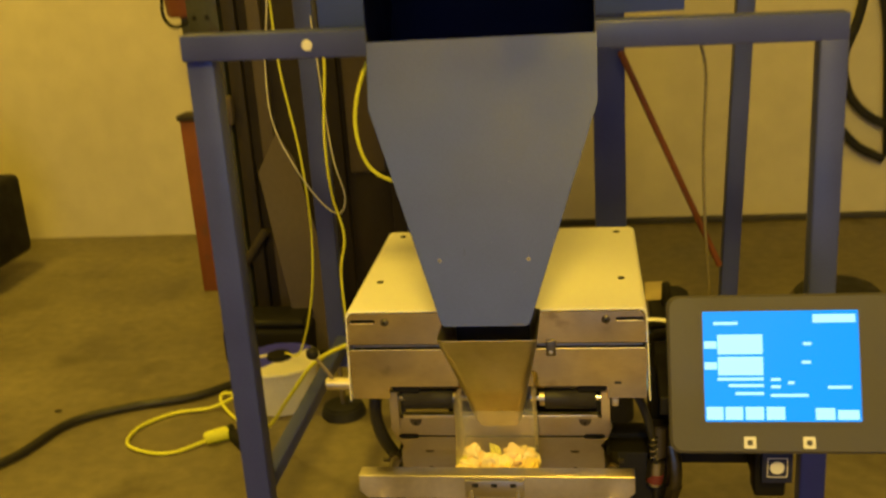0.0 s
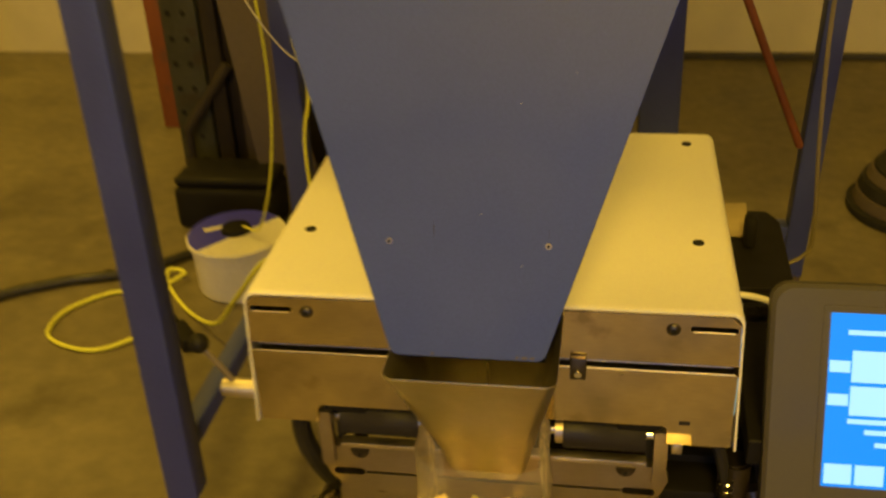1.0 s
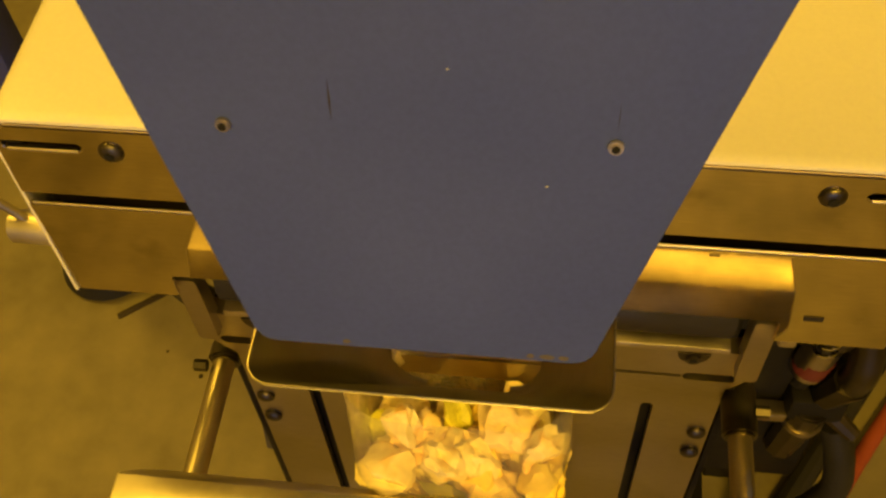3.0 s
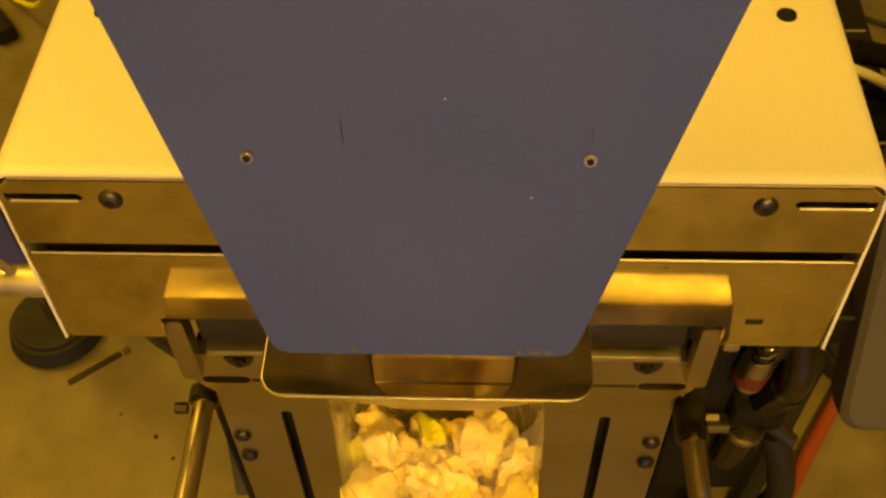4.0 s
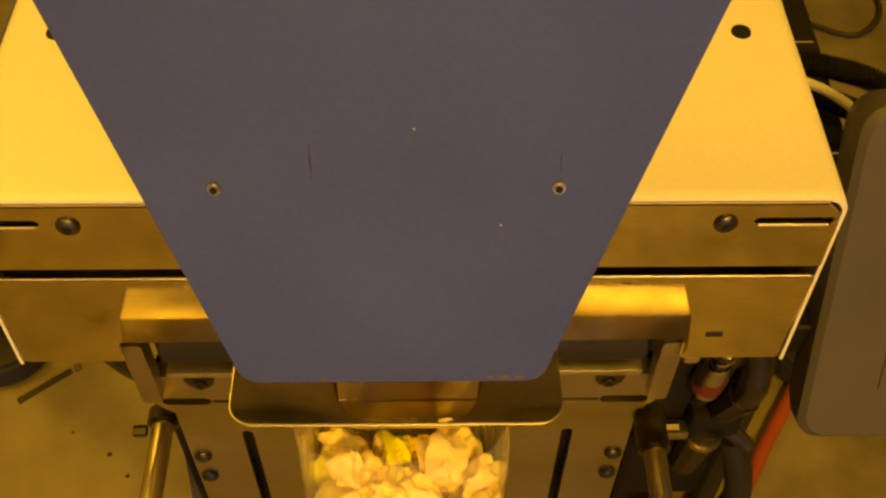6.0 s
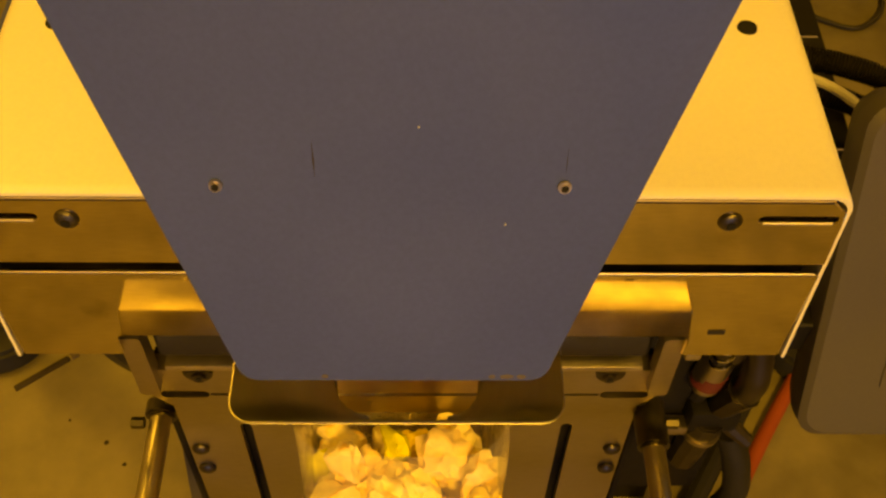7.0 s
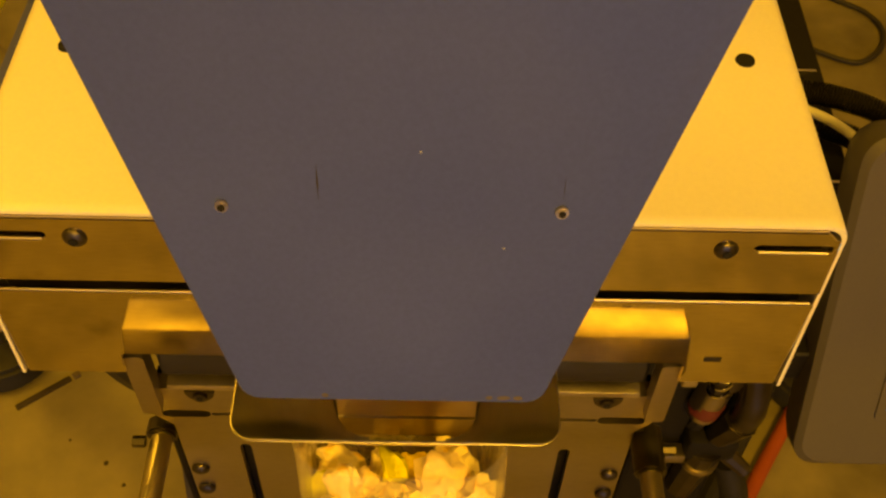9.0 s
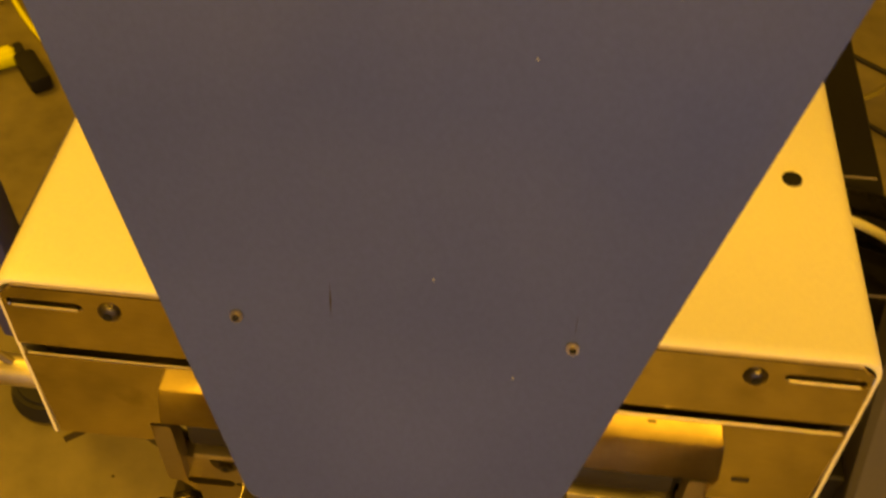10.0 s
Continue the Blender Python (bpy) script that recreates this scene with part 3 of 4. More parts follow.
# unseen cover and lip, added to block lamp light from the chute
shade_hood = box((-0.166, -0.07, 1.40), (0.166, 0.33, 1.404), 0.001)
shade_hood = box((-0.166, -0.07, 1.335), (0.166, -0.066, 1.3995), 0.001, bm=shade_hood)
part("shade_hood", shade_hood, NAVY, chute, "unseen added sheet keeping lamp light out of the chute mouth")
part("chute_wall", shell(walls, 0.0016), NAVY, chute, "folded sheet wall, blue darkened to carry shade, open above the front panel")

# dark sheet added as the shade between chute and funnel rim
part("gap_shade_sheet", box((-0.056, -0.0145, 0.80), (0.056, -0.0125, 0.8755), 0.0008), NAVY, chute, "dark sheet standing in for shade between chute and funnel")

# feeder housing over the front rail, behind the chute
feeder = thing("feeder_housing", (0.08, 0.6, 1.235), "blue sheet metal feeder housing standing on the frame", "feeder")
part("front_sheet", box((-0.345, 0.47, 1.236), (0.325, 0.474, 1.75), 0.001), BLUE, feeder)
part("side_sheet", box((-0.345, 0.475, 1.236), (-0.341, 0.95, 1.75), 0.001), BLUE, feeder)
part("side_sheet", box((0.321, 0.475, 1.236), (0.325, 0.95, 1.75), 0.001), BLUE, feeder)

# ---- operator screen ----
K = 1 / math.hypot(1, 0.4)
MON = Matrix(((1, 0, 0, 0.263), (0, 0.4 * K, -K, -0.012), (0, K, 0.4 * K, 0.616), (0, 0, 0, 1)))
screen = thing("operator_screen", (0.43, 0.05, 0.616), "grey industrial touch screen housing with a lit blue display", "touch screen")


def flat(x0, y0, x1, y1, z, d, r=0.0, seg=3):
    return sheet(rect(x0, y0, x1, y1, r, seg), d, MON @ Matrix.Translation((0, 0, z)))


def oval(grow, z):
    return [MON @ Vector((p.x, p.y, z)) for p in rounded([(-grow, -grow), (0.337 + grow, -grow), (0.337 + grow, 0.242 + grow), (-grow, 0.242 + grow)], 0.018 + max(grow, 0) * 0.5, 6)]


part("housing", loft([oval(-0.03, -0.058), oval(-0.018, -0.053), oval(-0.003, -0.034), oval(0.0, -0.02), oval(0.0, -0.004), oval(-0.004, 0.0)], caps=True), GREY, screen)
part("bezel_lip", sheet(rect(0.047, 0.042, 0.290, 0.223, 0.003), 0.0012, MON, holes=[rect(0.0535, 0.0485, 0.2835, 0.2165, 0.001, 2)]), GREY, screen, "thin grey lip round the display")
disp = part("display", flat(0.0535, 0.0485, 0.2835, 0.2165, -0.0005, 0.001), SCREEN_BLUE, screen, "lit blue display")
for x0, y0, x1, y1, lab in ((0.075, 0.151, 0.142, 0.181, "pale field"), (0.075, 0.119, 0.142, 0.147, "pale field"), (0.055, 0.160, 0.0735, 0.171, "pale tab"), (0.055, 0.128, 0.0735, 0.139, "pale tab"), (0.217, 0.198, 0.279, 0.2105, "pale title field"),
                       (0.056, 0.0515, 0.081, 0.071, "pale key"), (0.084, 0.0515, 0.110, 0.071, "pale key"), (0.114, 0.0515, 0.141, 0.071, "pale key"), (0.145, 0.0515, 0.172, 0.071, "pale key"),
                       (0.217, 0.0515, 0.245, 0.069, "pale key"), (0.249, 0.0515, 0.280, 0.066, "pale key")):
    part("screen_field", flat(x0, y0, x1, y1, 0.0007, 0.0003), SCREEN_PALE, disp, lab)
for x0, y0, w in ((0.202, 0.164, 0.012), (0.199, 0.136, 0.013), (0.074, 0.111, 0.068), (0.090, 0.101, 0.052), (0.100, 0.089, 0.042), (0.153, 0.110, 0.014), (0.153, 0.099, 0.014), (0.152, 0.086, 0.055), (0.178, 0.105, 0.009), (0.236, 0.098, 0.034), (0.07, 0.196, 0.036)):
    part("text_bar", flat(x0, y0, x0 + w, y0 + 0.0045, 0.0008, 0.0003), SCREEN_PALE, disp)
for x in (0.119, 0.206):
    k = part("front_key", flat(x - 0.009, 0.008, x + 0.009, 0.026, 0.0, 0.002, 0.002), PAIL, screen, "small pale square key")
    part("key_mark", flat(x - 0.004, 0.013, x + 0.004, 0.021, 0.0021, 0.0004, 0.002), GREY, k)
part("mount_neck", box((0.40, 0.055, 0.5), (0.45, 0.10, 0.70), 0.006), BLACK, screen)
part("mount_arm", box((0.17, 0.16, 0.50), (0.452, 0.20, 0.56), 0.005), BLACK, screen, "black arm to the pedestal")
part("mount_link", box((0.405, 0.085, 0.502), (0.445, 0.165, 0.555), 0.004), BLACK, screen)
sw = thing("switch_plate", (0.43, 0.02, 0.54), "small dark blue switch plate with a pale symbol", "switch")
pl = part("plate", box((0.408, 0.034, 0.538), (0.455, 0.054, 0.592), 0.002), NAVY, sw)
part("symbol", rod((0.431, 0.0335, 0.566), (0.431, 0.0325, 0.566), 0.011, seg=20), PAIL, pl, "pale round symbol")
part("symbol_frame", sheet(rect(0.416, 0.549, 0.447, 0.583, 0.002), 0.0008, front(0.034), holes=[rect(0.4172, 0.5502, 0.4458, 0.5818, 0.002)]), PAIL, pl)

# black carriage bar beside the machine, with hoses over it
arm = thing("carriage_bar", (0.28, 0.25, 0.69), "black steel bar beside the white machine cover", "machine part")
part("bar", sheet(rounded([(0.25, 0.03), (0.322, 0.03), (0.334, 0.30), (0.338, 0.50), (0.325, 0.53), (0.262, 0.53)], [0.002, 0.002, 0.02, 0.01, 0.01, 0.004], 3), 0.03, Matrix.Translation((0, 0, 0.66)), bevel=0.0015), BLACK, arm)
part("upright", box((0.248, 0.22, 0.0), (0.296, 0.34, 0.6545), 0.002), BLACK, arm)
part("end_stop", box((0.282, 0.415, 0.691), (0.298, 0.44, 0.735), 0.006), BLACK, arm, "upright black end stop")
for y, x in ((0.306, 0.329), (0.182, 0.322)):
    part("bright_clip", box((0.285, y, 0.690), (x, y + 0.0022, 0.6915)), CHROME, arm)
solo("cardboard_flap", turned(box((-0.02, -0.045, -0.0015), (0.02, 0.045, 0.0015), 0.0008), pose(0.274, 0.492, 0.6945, 2, -4, -4)), FLAP, "yellowish cardboard flap lying on the black bar", "cardboard")
solo("corrugated_conduit", tube([(0.235, 0.246, 0.715), (0.262, 0.246, 0.724), (0.292, 0.242, 0.727), (0.32, 0.236, 0.726), (0.352, 0.226, 0.72), (0.385, 0.2, 0.708), (0.405, 0.15, 0.70)], 0.0084, 14, 26, ridge=0.11), CONDUIT, "black corrugated cable conduit curving to the screen", "conduit", "conduits by the screen")
solo("corrugated_conduit", tube([(0.235, 0.228, 0.702), (0.265, 0.23, 0.709), (0.295, 0.226, 0.711), (0.325, 0.216, 0.708), (0.35, 0.203, 0.702), (0.375, 0.18, 0.695), (0.395, 0.13, 0.685)], 0.0084, 14, 26, ridge=0.11), CONDUIT, "lower black corrugated conduit beside the first", "conduit", "conduits by the screen")
solo("white_cable", tube([(0.228, 0.204, 0.748), (0.255, 0.204, 0.75), (0.28, 0.2, 0.747), (0.304, 0.192, 0.74), (0.324, 0.18, 0.729), (0.345, 0.16, 0.71), (0.36, 0.12, 0.70)], 0.0036, 10, 8), CABLE_W, "white signal cable running to the screen", "cable")

# pneumatic fittings under the body
air = thing("air_valve", (0.23, 0.05, 0.42), "cluster of dark pneumatic fittings with a red label", "valve")
part("cylinder", rod((0.215, 0.045, 0.585), (0.220, 0.045, 0.632), 0.0135, seg=20, bevel=0.002), BRUSHED, air, "small steel cylinder")
part("red_band", rod((0.2160, 0.045, 0.592), (0.2182, 0.045, 0.608), 0.0139, seg=20), RED, air, "red printed band")
part("spring_collar", rod((0.222, 0.045, 0.640), (0.222, 0.045, 0.70), 0.017, seg=20, bevel=0.003), GUN, air, "dark grey collar under the cover")
part("spring", tube([(0.212 + 0.0075 * math.cos(a), 0.028 + 0.0075 * math.sin(a), 0.642 + a * 0.0017) for a in [k * 0.7 for k in range(40)]], 0.0014, 6, 2), CHROME, air, "bright coil spring")
part("elbow", tube([(0.242, 0.045, 0.660), (0.246, 0.038, 0.640), (0.248, 0.032, 0.615), (0.247, 0.034, 0.590)], 0.0125, 14, 6), GUN, air, "dark elbow fitting")
part("coupling", rod((0.247, 0.034, 0.594), (0.238, 0.045, 0.548), 0.0155, 0.0125, 8, 0.002), GUN, air, "grey hexagonal coupling")
part("tee", box((0.212, 0.035, 0.515), (0.258, 0.062, 0.548), 0.006), BLACK, air)
part("lower_coupling", rod((0.232, 0.045, 0.53), (0.226, 0.05, 0.44), 0.0165, 0.014, 10, 0.002), GUN, air)
part("ring", rod((0.2312, 0.046, 0.508), (0.2305, 0.0465, 0.500), 0.0178, seg=20, bevel=0.001), BRUSHED, air)
part("side_plug", rod((0.250, 0.045, 0.518), (0.272, 0.035, 0.500), 0.009, 0.007, 10, 0.001), GUN, air)
part("black_block", box((0.11, 0.055, 0.36), (0.255, 0.13, 0.64), 0.005), BLACK, air, "black valve block")
part("bright_bar", box((0.178, 0.035, 0.512), (0.214, 0.050, 0.524), 0.002), BRUSHED, air)
part("black_hose", tube([(0.258, 0.045, 0.50), (0.272, 0.03, 0.455), (0.28, 0.03, 0.39), (0.27, 0.06, 0.25), (0.25, 0.12, 0.10)], 0.013, 12, 8), RUBBER, air)
air.location = air.location + Vector((0.03, 0.055, -0.09))
solo("black_cable", tube([(-0.196, 0.055, 0.71), (-0.206, 0.05, 0.675), (-0.207, 0.055, 0.635), (-0.194, 0.066, 0.585), (-0.165, 0.085, 0.53), (-0.12, 0.12, 0.46)], 0.0105, 10, 8), CABLE_B, "black cable hanging in a bow under the machine", "cable")
solo("side_cable", tube([(0.20, 0.1, 0.70), (0.235, 0.09, 0.62), (0.25, 0.10, 0.50), (0.24, 0.14, 0.36), (0.20, 0.20, 0.2)], 0.007, 8, 8), CABLE_B, "black cable hanging below the machine body", "cable")
solo("black_floor_hose", tube([(0.66, 0.70, 0.014), (0.55, 0.515, 0.014), (0.45, 0.36, 0.014), (0.40, 0.28, 0.014), (0.335, 0.175, 0.014), (0.265, 0.05, 0.014), (0.19, -0.12, 0.014)], 0.014, 10, 8), RUBBER, "black rubber hose lying beside the orange hose", "hose")
solo("orange_hose", tube([(0.72, 0.70, 0.010), (0.60, 0.505, 0.010), (0.492, 0.343, 0.010), (0.441, 0.265, 0.010), (0.38, 0.165, 0.010), (0.31, 0.04, 0.010), (0.24, -0.12, 0.010)], 0.010, 12, 8), ORANGE_HOSE, "orange-red rubber air hose lying on the concrete", "hose")
lever = thing("ball_lever", (-0.28, 0.05, 0.70), "black ball knob on a thin steel lever", "lever")
part("lever_rod", rod((-0.262, 0.032, 0.716), (-0.297, 0.03, 0.77), 0.003, seg=10), BRUSHED, lever)
part("ball_knob", ball((-0.297, 0.03, 0.77), 0.0105, seg=18), BLACK, lever, "black plastic ball knob")

# ---- clear bag with puffed snack pieces ----
bag = thing("clear_bag", (0, -0.035, 0.40), "clear plastic bag hanging open below the funnel", "bag")


def bag_ring(hx, y0, y1, z, r, wob):
    return [(x + wob * math.sin(37 * y + 61 * z), y + wob * math.sin(53 * x + 41 * z), z) for x, y, z in rr(-hx, hx, y0, y1, z, r)]


film = loft([bag_ring(0.0625, -0.078, 0.016, 0.722, 0.03, 0.001), bag_ring(0.0625, -0.080, 0.017, 0.70, 0.028, 0.002), bag_ring(0.0625, -0.080, 0.017, 0.66, 0.026, 0.0025), bag_ring(0.062, -0.079, 0.016, 0.62, 0.024, 0.003),
             bag_ring(0.062, -0.076, 0.016, 0.58, 0.024, 0.003), bag_ring(0.063, -0.070, 0.014, 0.53, 0.022, 0.003), bag_ring(0.066, -0.055, 0.010, 0.47, 0.016, 0.002), bag_ring(0.070, -0.030, 0.0, 0.42, 0.008, 0.001), bag_ring(0.073, -0.012, -0.008, 0.39, 0.0015, 0.0)])
part("bottom_seal", box((-0.073, -0.0115, 0.375), (0.073, -0.0085, 0.392), 0.0008), FILM, bag, "flat welded bottom seal")
sleeve = part("film", film, FILM, bag)
sleeve.visible_shadow = False
rng = random.Random(4)
kinds = []
for k in range(5):
    b = bmesh.new()
    bmesh.ops.create_icosphere(b, subdivisions=3, radius=0.0152)
    off = Vector((k * 3.7, k * 1.9, 5.0))
    for v in b.verts:
        d = v.co.normalized()
        v.co = d * 0.0152 * (1 + 0.55 * noise.noise(d * 1.5 + off) + 0.16 * noise.noise(d * 4.5 + off))
        v.co.z *= 0.62
        v.co.z += 9 * v.co.x ** 2
    kinds.append(b)
meshes = [finish(b, "snack", SNACK) for b in kinds]
green = meshes[1].copy()
green.materials[0] = SNACK_GREEN
peach, yellow = meshes[2].copy(), meshes[3].copy()
peach.materials[0], yellow.materials[0] = SNACK_PEACH, SNACK_YELLOW
for n in range(130):
    z = 0.425 + 0.202 * (n / 129) ** 0.85
    wide = 0.051
    back = -0.062 + 0.03 * max(0, (0.53 - z) / 0.11)
    ob = new("snack_piece", green if n in (124, 112, 96, 70) else peach if n % 7 == 1 else yellow if n % 5 == 2 else meshes[n % 5])
    ob.matrix_world = pose(rng.uniform(-wide, wide), rng.uniform(back, -0.006), z, rng.uniform(0, 360), rng.uniform(0, 360), rng.uniform(0, 360)) @ Matrix.Scale(rng.uniform(0.85, 1.3), 4)
    tagged(ob, ("yellow-green" if n in (124, 112, 96, 70) else "peach-coloured" if n % 7 == 1 else "bright yellow" if n % 5 == 2 else "cream-coloured") + " puffed snack piece in the clear bag", "snack", "snack pieces in the bag")

# ---- things behind and beside ----
PX, PY = -0.815, 1.41
pail = thing("wire_pail", (PX, PY, 0), "white plastic wire pail with a half blue printed lid", "pail")


def round_body(x, y, rows, seg=44):
    return loft([[(x + r * math.cos(2 * math.pi * k / seg), y + r * math.sin(2 * math.pi * k / seg), z) for k in range(seg)] for r, z in rows], caps=True)


part("pail_body", round_body(PX, PY, ((0.108, 0.0), (0.112, 0.004), (0.117, 0.118), (0.117, 0.127))), PAIL, pail)
part("lid", round_body(PX, PY, ((0.122, 0.1275), (0.126, 0.13), (0.127, 0.141), (0.124, 0.145))), PAIL, pail, "white snap-on lid")
lid = part("lid_label", sheet([Vector((0.122 * math.cos(a), 0.122 * math.sin(a))) for a in [radians(48 + 190 * k / 30) for k in range(31)]], 0.0012, pose(PX, PY, 0.1453, 0, 0, 0)), LABEL_BLUE, pail, "blue printed label over half the lid")
part("label_bar", turned(box((-0.06, -0.009, 0), (0.045, 0.009, 0.0008)), pose(PX - 0.035, PY + 0.03, 0.1466, 0, 0, 33)), PAIL, lid, "pale bar of print")
part("lid_opening", round_body(PX - 0.003, PY + 0.009, ((0.038, 0.1455), (0.039, 0.15), (0.035, 0.158), (0.02, 0.159))), BLACK, pail, "black wire outlet in the lid")
solo("extension_cord", tube([(-0.30, 0.62, 0.56), (-0.42, 0.80, 0.46), (-0.554, 0.9, 0.36), (-0.66, 0.98, 0.22), (-0.78, 1.12, 0.06), (-0.90, 1.24, 0.012), (-1.0, 1.36, 0.012), (-1.02, 1.42, 0.02), (-0.97, 1.40, 0.024), (-1.03, 1.34, 0.012), (-1.14, 1.31, 0.008), (-1.215, 1.22, 0.008), (-1.212, 1.12, 0.008), (-1.14, 1.07, 0.008), (-1.05, 1.065, 0.008), (-0.96, 1.14, 0.012)], 0.0053, 10, 8), YELLOW, "yellow extension cord looped on the concrete floor", "cable")
plug = thing("cord_plug", (-0.93, 1.16, 0), "yellow and black cord plug on the floor", "plug")
part("plug_body", rod((-0.975, 1.125, 0.02), (-0.915, 1.165, 0.02), 0.019, 0.021, 18, 0.005), YELLOW, plug)
part("plug_face", rod((-0.915, 1.165, 0.021), (-0.90, 1.175, 0.021), 0.021, seg=18, bevel=0.003), BLACK, plug)
part("mating_plug", turned(box((-0.05, -0.02, 0.0), (0.05, 0.02, 0.035), 0.008), pose(-0.865, 1.125, 0, 0, 0, -50)), BLACK, plug, "black mating plug")
solo("black_floor_cable", tube([(-2.2, 0.62, 0.014), (-1.75, 0.80, 0.014), (-1.53, 1.0, 0.014), (-1.45, 1.23, 0.014), (-1.30, 1.34, 0.014), (-1.12, 1.41, 0.014), (-0.99, 1.53, 0.014), (-0.80, 1.72, 0.014), (-0.6, 1.8, 0.014)], 0.0135, 10, 8), CABLE_B, "thick black power cable lying across the concrete", "cable")
solo("hanging_yellow_cord", tube([(-0.66, 1.25, 2.2), (-0.668, 1.25, 1.5), (-0.664, 1.25, 1.1), (-0.632, 1.25, 0.83), (-0.626, 1.26, 0.6), (-0.66, 1.30, 0.38), (-0.73, 1.36, 0.19), (-0.79, 1.40, 0.168)], 0.0031, 10, 8), YELLOW, "yellow cord hanging down into the pail", "cable")
solo("yellow_power_cord", tube([(-0.50, 1.15, 2.0), (-0.508, 1.15, 1.4), (-0.512, 1.15, 1.1), (-0.532, 1.15, 0.9), (-0.528, 1.15, 0.74), (-0.505, 1.15, 0.62), (-0.525, 1.15, 0.50), (-0.52, 1.16, 0.24)], 0.0036, 10, 8), YELLOW, "yellow cord hanging beside a blue post", "cable")
solo("yellow_air_line", tube([(-0.16, 0.50, 1.27), (-0.235, 0.46, 1.20), (-0.270, 0.45, 1.14), (-0.288, 0.45, 1.06), (-0.274, 0.45, 0.985), (-0.232, 0.45, 0.948), (-0.15, 0.44, 0.935), (-0.05, 0.42, 0.93), (0.0, 0.40, 0.86)], 0.0038, 10, 8), YELLOW, "bright yellow air line looping behind the chute", "cable")
solo("grey_wire", tube([(-0.60, 1.2, 1.7), (-0.66, 1.2, 1.25), (-0.684, 1.2, 1.09), (-0.683, 1.2, 0.93), (-0.631, 1.2, 0.795), (-0.57, 1.2, 0.70), (-0.525, 1.2, 0.67), (-0.505, 1.2, 0.72), (-0.53, 1.2, 0.85), (-0.55, 1.2, 1.2)], 0.0018, 8, 8), CABLE_W, "thin pale wire drooping across the frame", "wire")
solo("post_cable", tube([(0.35, 0.452, 1.185), (0.362, 0.456, 1.12), (0.359, 0.456, 0.98), (0.364, 0.456, 0.84), (0.374, 0.456, 0.70), (0.368, 0.455, 0.667), (0.342, 0.45, 0.652), (0.30, 0.44, 0.648)], 0.0028, 8, 8), CABLE_T, "dull tan thin cable hanging from the front rail", "cable")
solo("diagonal_tie", rod((0.238, 1.245, 1.065), (0.497, 1.262, 0.475), 0.0085, seg=14, bevel=0.002), RED_BROWN, "red-brown diagonal tie bar across the rear frame", "tie bar")
guard = thing("rack_post_guard", (-1.42, 2.45, 0), "scuffed orange steel guard before the rack upright", "rack guard")
part("guard_plate", box((-1.445, 2.43, 0.0), (-1.365, 2.442, 0.715), 0.003), ORANGE, guard)
part("guard_side", box((-1.3645, 2.43, 0.0), (-1.355, 2.52, 0.715), 0.003), ORANGE, guard)
part("guard_cap", box((-1.455, 2.42, 0.716), (-1.35, 2.52, 0.74), 0.006), BROWN, guard)
rack = thing("pallet_rack", (-1.2, 2.7, 0), "grey-green steel pallet rack with punched uprights", "rack")
UX, UZ = -1.145, 0.22
for y in (1.95, 3.05):
    up = part("upright", box((UX - 0.025, y, 0.0), (UX + 0.083, y + 0.07, 2.6), 0.004), RACK, rack)
    for z in [0.1 + 0.075 * k for k in range(30)]:
        for x in (UX, UX + 0.045):
            part("punched_hole", rod((x, y - 0.0006, z), (x, y + 0.003, z), 0.009, seg=8), DARK, up)
for z in (0.35, 0.75, 1.15):
    part("cross_tie", rod((UX + 0.02, 2.0, z), (UX + 0.02, 3.09, z + 0.28), 0.014, seg=8), RACK, rack)
for z in (0.12, 1.3):
    part("beam", box((-1.17, 2.55, z), (-0.45, 2.60, z + 0.1), 0.004), RED_BROWN if z > 1 else BROWN, rack)
crate = thing("dark_cabinet", (-0.85, 2.4, 0), "dark brown steel cabinet among stored machine parts", "cabinet")
part("cabinet_body", box((-1.05, 1.97, 0.0), (-0.42, 2.50, 2.4), 0.01), BROWN, crate)
for x in (-1.045, -0.96, -0.72, -0.52):
    part("rib", box((x, 1.935, 0.05), (x + 0.045, 1.97, 2.4), 0.004), CARD if x == -0.96 else BROWN, crate)
part("upper_door", box((-0.66, 1.955, 0.60), (-0.54, 1.969, 2.3), 0.003), CARD, crate)
board = thing("leaning_board", (-0.97, 2.1, 0), "grey-brown board leaning against the dark cabinet", "board")
part("board_sheet", turned(sheet(rounded([(-0.10, 0.0), (0.07, 0.0), (0.02, 0.68), (-0.02, 0.78), (-0.11, 0.66)], 0.004, 2), 0.012, FRONT), pose(-0.75, 1.80, 0.0, -9, -8, 8)), CARD, board)
brace = thing("steel_brace", (-1.1, 1.9, 0), "dark steel brace leaning between upright and cabinet", "brace")
part("brace_bar", rod((UX + 0.03, 1.89, UZ), (UX + 0.17, 1.92, UZ + 0.19), 0.016, seg=10, bevel=0.002), BROWN, brace)
part("brace_leg", rod((UX + 0.03, 1.89, 0.0), (UX + 0.03, 1.89, UZ), 0.012, seg=10), BROWN, brace)
case = thing("black_floor_box", (-0.96, 1.72, 0), "black box standing on the floor behind the pail", "tool case")
part("case_body", box((-1.10, 1.68, 0.0), (-0.80, 1.84, 0.13), 0.02, 3), BLACK, case)
part("case_lid", box((-1.095, 1.685, 0.131), (-0.805, 1.835, 0.16), 0.014, 3), BLACK, case)
batten_tag = thing("foam_block", (-1.10, 2.1, 0.9), "yellowed foam block hanging on the cabinet", "foam")
part("block", box((-1.075, 1.895, 0.79), (-1.035, 1.934, 0.89), 0.012), CARD, batten_tag)
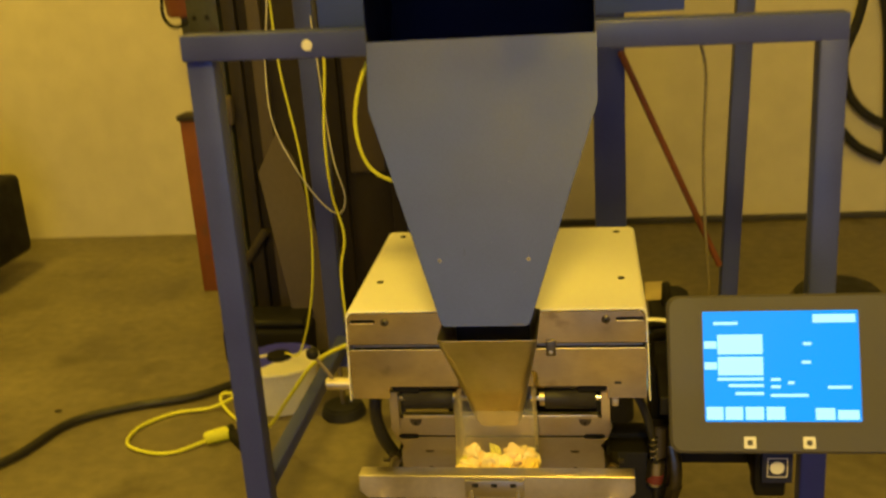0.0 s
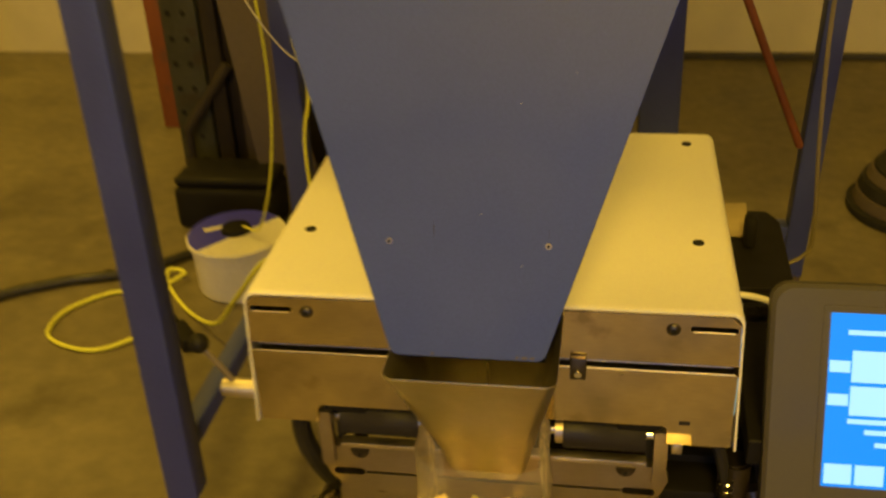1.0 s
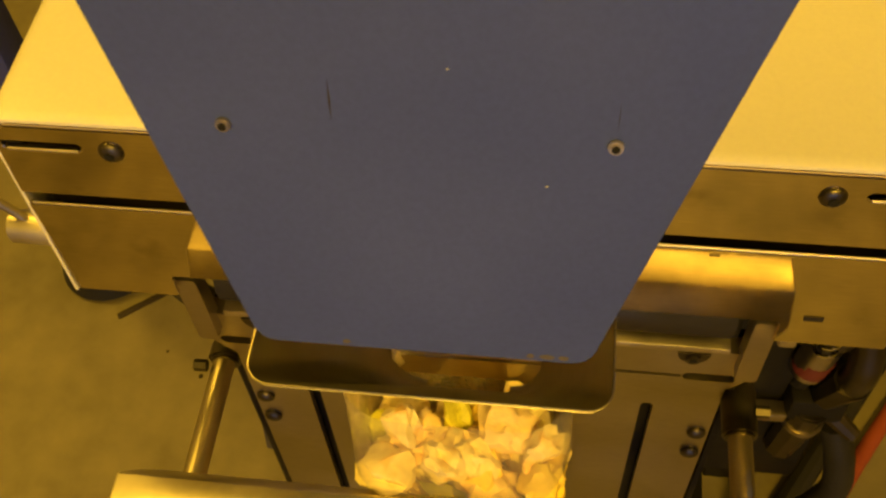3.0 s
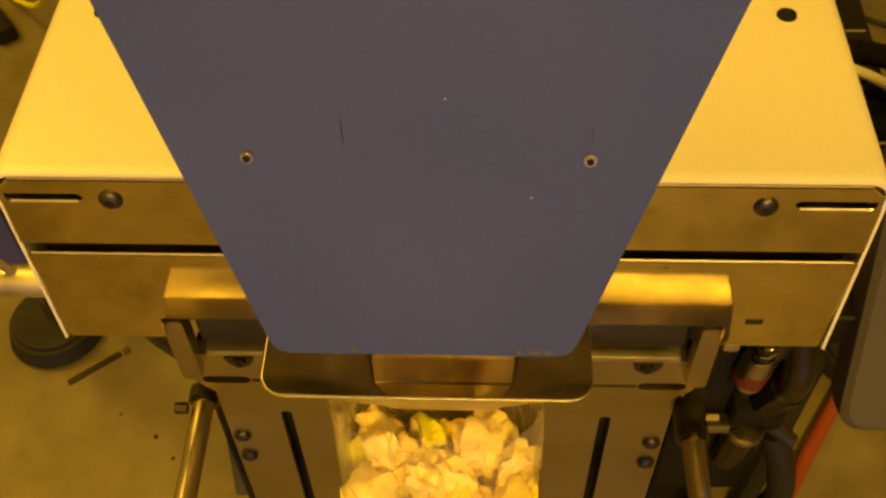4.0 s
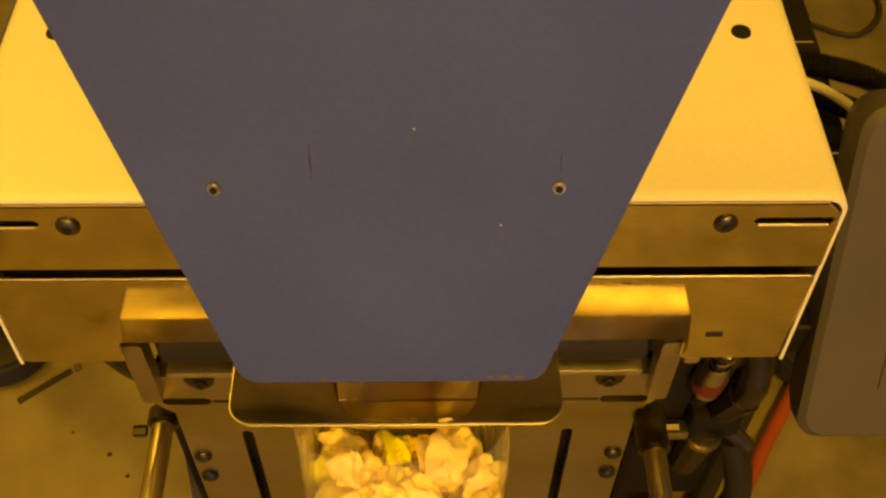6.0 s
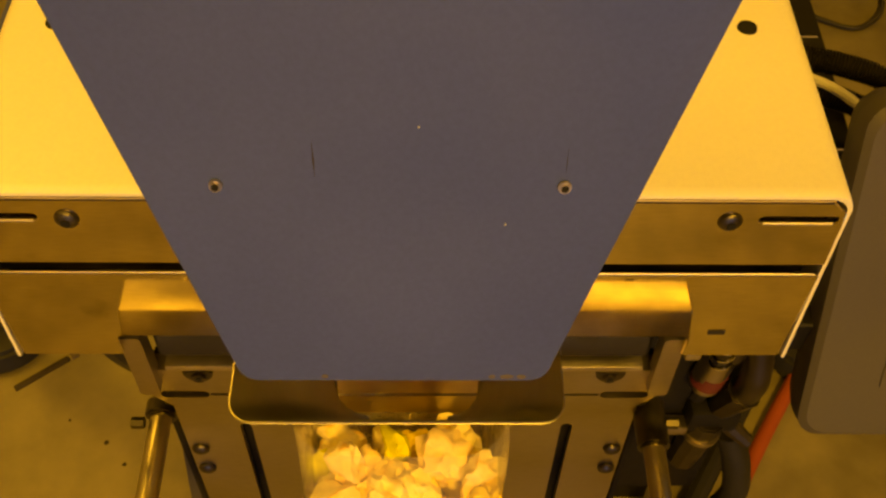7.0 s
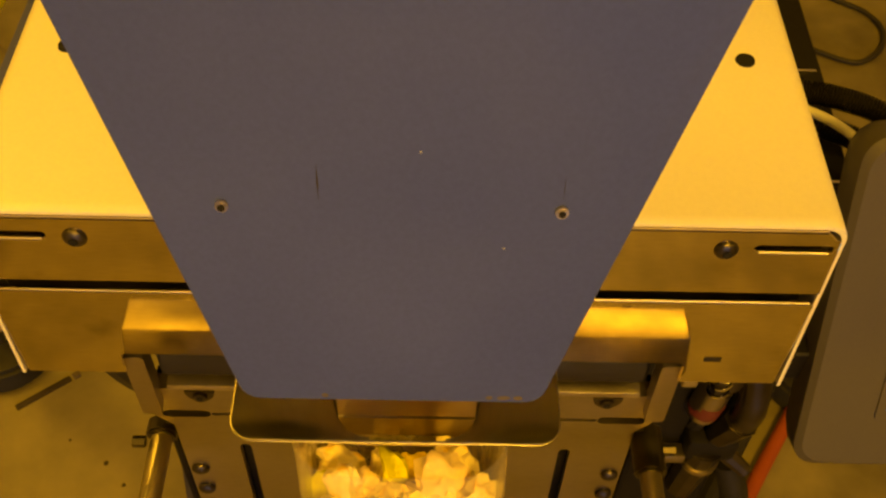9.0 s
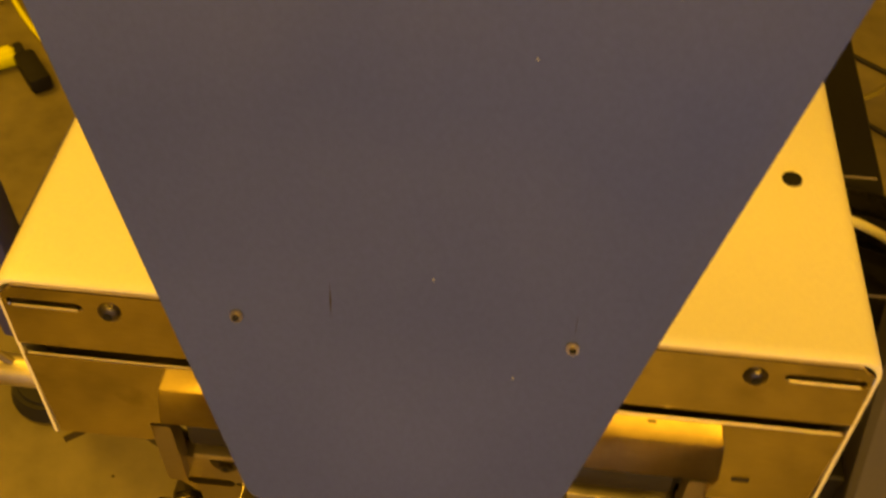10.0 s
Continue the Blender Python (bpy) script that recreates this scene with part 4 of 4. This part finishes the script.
jar = thing("red_brown_bucket", (-1.33, 2.42, 0.785), "red-brown bucket with a wire handle on the rack", "bucket")
part("bucket_body", rod((-1.34, 2.47, 1.12), (-1.34, 2.47, 1.36), 0.10, 0.12, 28, 0.006), RED_BROWN, jar)
part("bucket_bracket", box((-1.39, 2.45, 0.741), (-1.36, 2.51, 1.12), 0.004), RACK, jar)
part("handle", tube([(-1.43, 2.40, 1.22), (-1.42, 2.36, 1.13), (-1.37, 2.34, 1.09), (-1.31, 2.35, 1.12), (-1.27, 2.38, 1.20)], 0.007, 8, 6), BLACK, jar)
left = thing("dark_trolley", (-2.25, 2.3, 0), "dark trolley loaded with black bags by the wall", "trolley")
part("trolley_body", box((-2.85, 2.35, 0.1), (-2.35, 2.75, 0.46), 0.03, 3), BLACK, left)
part("trolley_bag", ball((-2.55, 2.5, 0.56), 0.2, squash=(1, 0.8, 0.8), seg=20), BROWN, left)
for x in (-2.78, -2.42):
    part("trolley_leg", rod((x, 2.42, 0.0), (x, 2.42, 0.11), 0.02, seg=10), BLACK, left)
drum = thing("striped_base", (0.975, 1.95, 0), "round stacked black base with dusty tan bands and a post", "post base")
for name, material, rows in (("foot_ring", RUBBER, ((0.205, 0.0), (0.215, 0.006), (0.215, 0.028), (0.2, 0.034))), ("dusty_band", CARD, ((0.199, 0.0345), (0.2, 0.04), (0.192, 0.074), (0.18, 0.078))),
                             ("black_band", RUBBER, ((0.186, 0.0785), (0.188, 0.084), (0.18, 0.116), (0.17, 0.12))), ("dusty_band", CARD, ((0.168, 0.1205), (0.169, 0.126), (0.158, 0.152), (0.15, 0.155))),
                             ("dome", RUBBER, ((0.15, 0.1555), (0.15, 0.165), (0.13, 0.188), (0.09, 0.2), (0.04, 0.204)))):
    part(name, round_body(0.975, 1.95, [(r * 0.93, z * 0.8) for r, z in rows]), material, drum)
part("post", rod((0.915, 1.97, 0.14), (0.908, 1.97, 0.275), 0.02, 0.02, 18, 0.004), BLACK, drum, "short black post")
part("post_clip", rod((0.94, 1.965, 0.24), (0.938, 1.965, 0.27), 0.011, seg=12, bevel=0.003), PAIL, drum, "pale plastic clip")
for pts in ([(1.36, 3.2, 1.25), (1.31, 3.2, 0.92), (1.255, 3.2, 0.74), (1.28, 3.2, 0.58), (1.36, 3.2, 0.48), (1.47, 3.2, 0.42)], [(1.22, 3.2, 0.52), (1.25, 3.2, 0.43), (1.33, 3.2, 0.34), (1.44, 3.2, 0.28)], [(1.33, 3.2, 1.3), (1.40, 3.2, 1.0), (1.43, 3.2, 0.8), (1.46, 3.2, 0.3)]):
    solo("black_hose", tube(pts, 0.02, 10, 8), RUBBER, "black rubber hose hanging on the cream wall", "hose", "hoses on the wall")
solo("floor_wire", tube([(0.66, 1.42, 0.006), (0.70, 1.39, 0.006), (0.749, 1.352, 0.006), (0.80, 1.315, 0.006), (0.85, 1.277, 0.006), (0.87, 1.225, 0.006), (0.852, 1.168, 0.006), (0.80, 1.128, 0.006), (0.74, 1.152, 0.006), (0.69, 1.19, 0.006)], 0.005, 8, 8), CABLE_B, "dark thin cable curled on the concrete", "cable")
bit = thing("scrap_strip", (-0.5, 0.42, 0), "thin grey scrap strip lying on the concrete", "scrap")
part("strip", turned(box((-0.05, -0.005, 0), (0.03, 0.004, 0.003), 0.001), pose(-0.505, 0.408, 0.0, 0, 0, 38)), BROWN, bit)
part("pale_end", turned(box((-0.006, -0.006, 0), (0.004, 0.004, 0.004), 0.001), pose(-0.474, 0.432, 0.0, 0, 0, 38)), CARD, bit, "pale broken end")
for x, y, r in ((-0.405, 0.297, 0.0035), (-0.376, 0.266, 0.003), (-0.46, 0.33, 0.002), (0.62, 0.62, 0.003), (-1.54, 1.34, 0.012), (-1.40, 1.33, 0.014), (-1.2, 1.43, 0.013)):
    crumb = bmesh.new()
    bmesh.ops.create_icosphere(crumb, subdivisions=2, radius=r)
    for v in crumb.verts:
        v.co *= 1 + 0.4 * noise.noise(v.co * (1.3 / r) + Vector((x * 9, y * 9, 0)))
        v.co.z = max(v.co.z * 0.25, -0.05 * r) + 0.05 * r
    solo("floor_crumb", turned(crumb, pose(x, y, 0.0)), BROWN, "small dark dirt crumb lying on the concrete", "dirt", "crumbs on the floor")
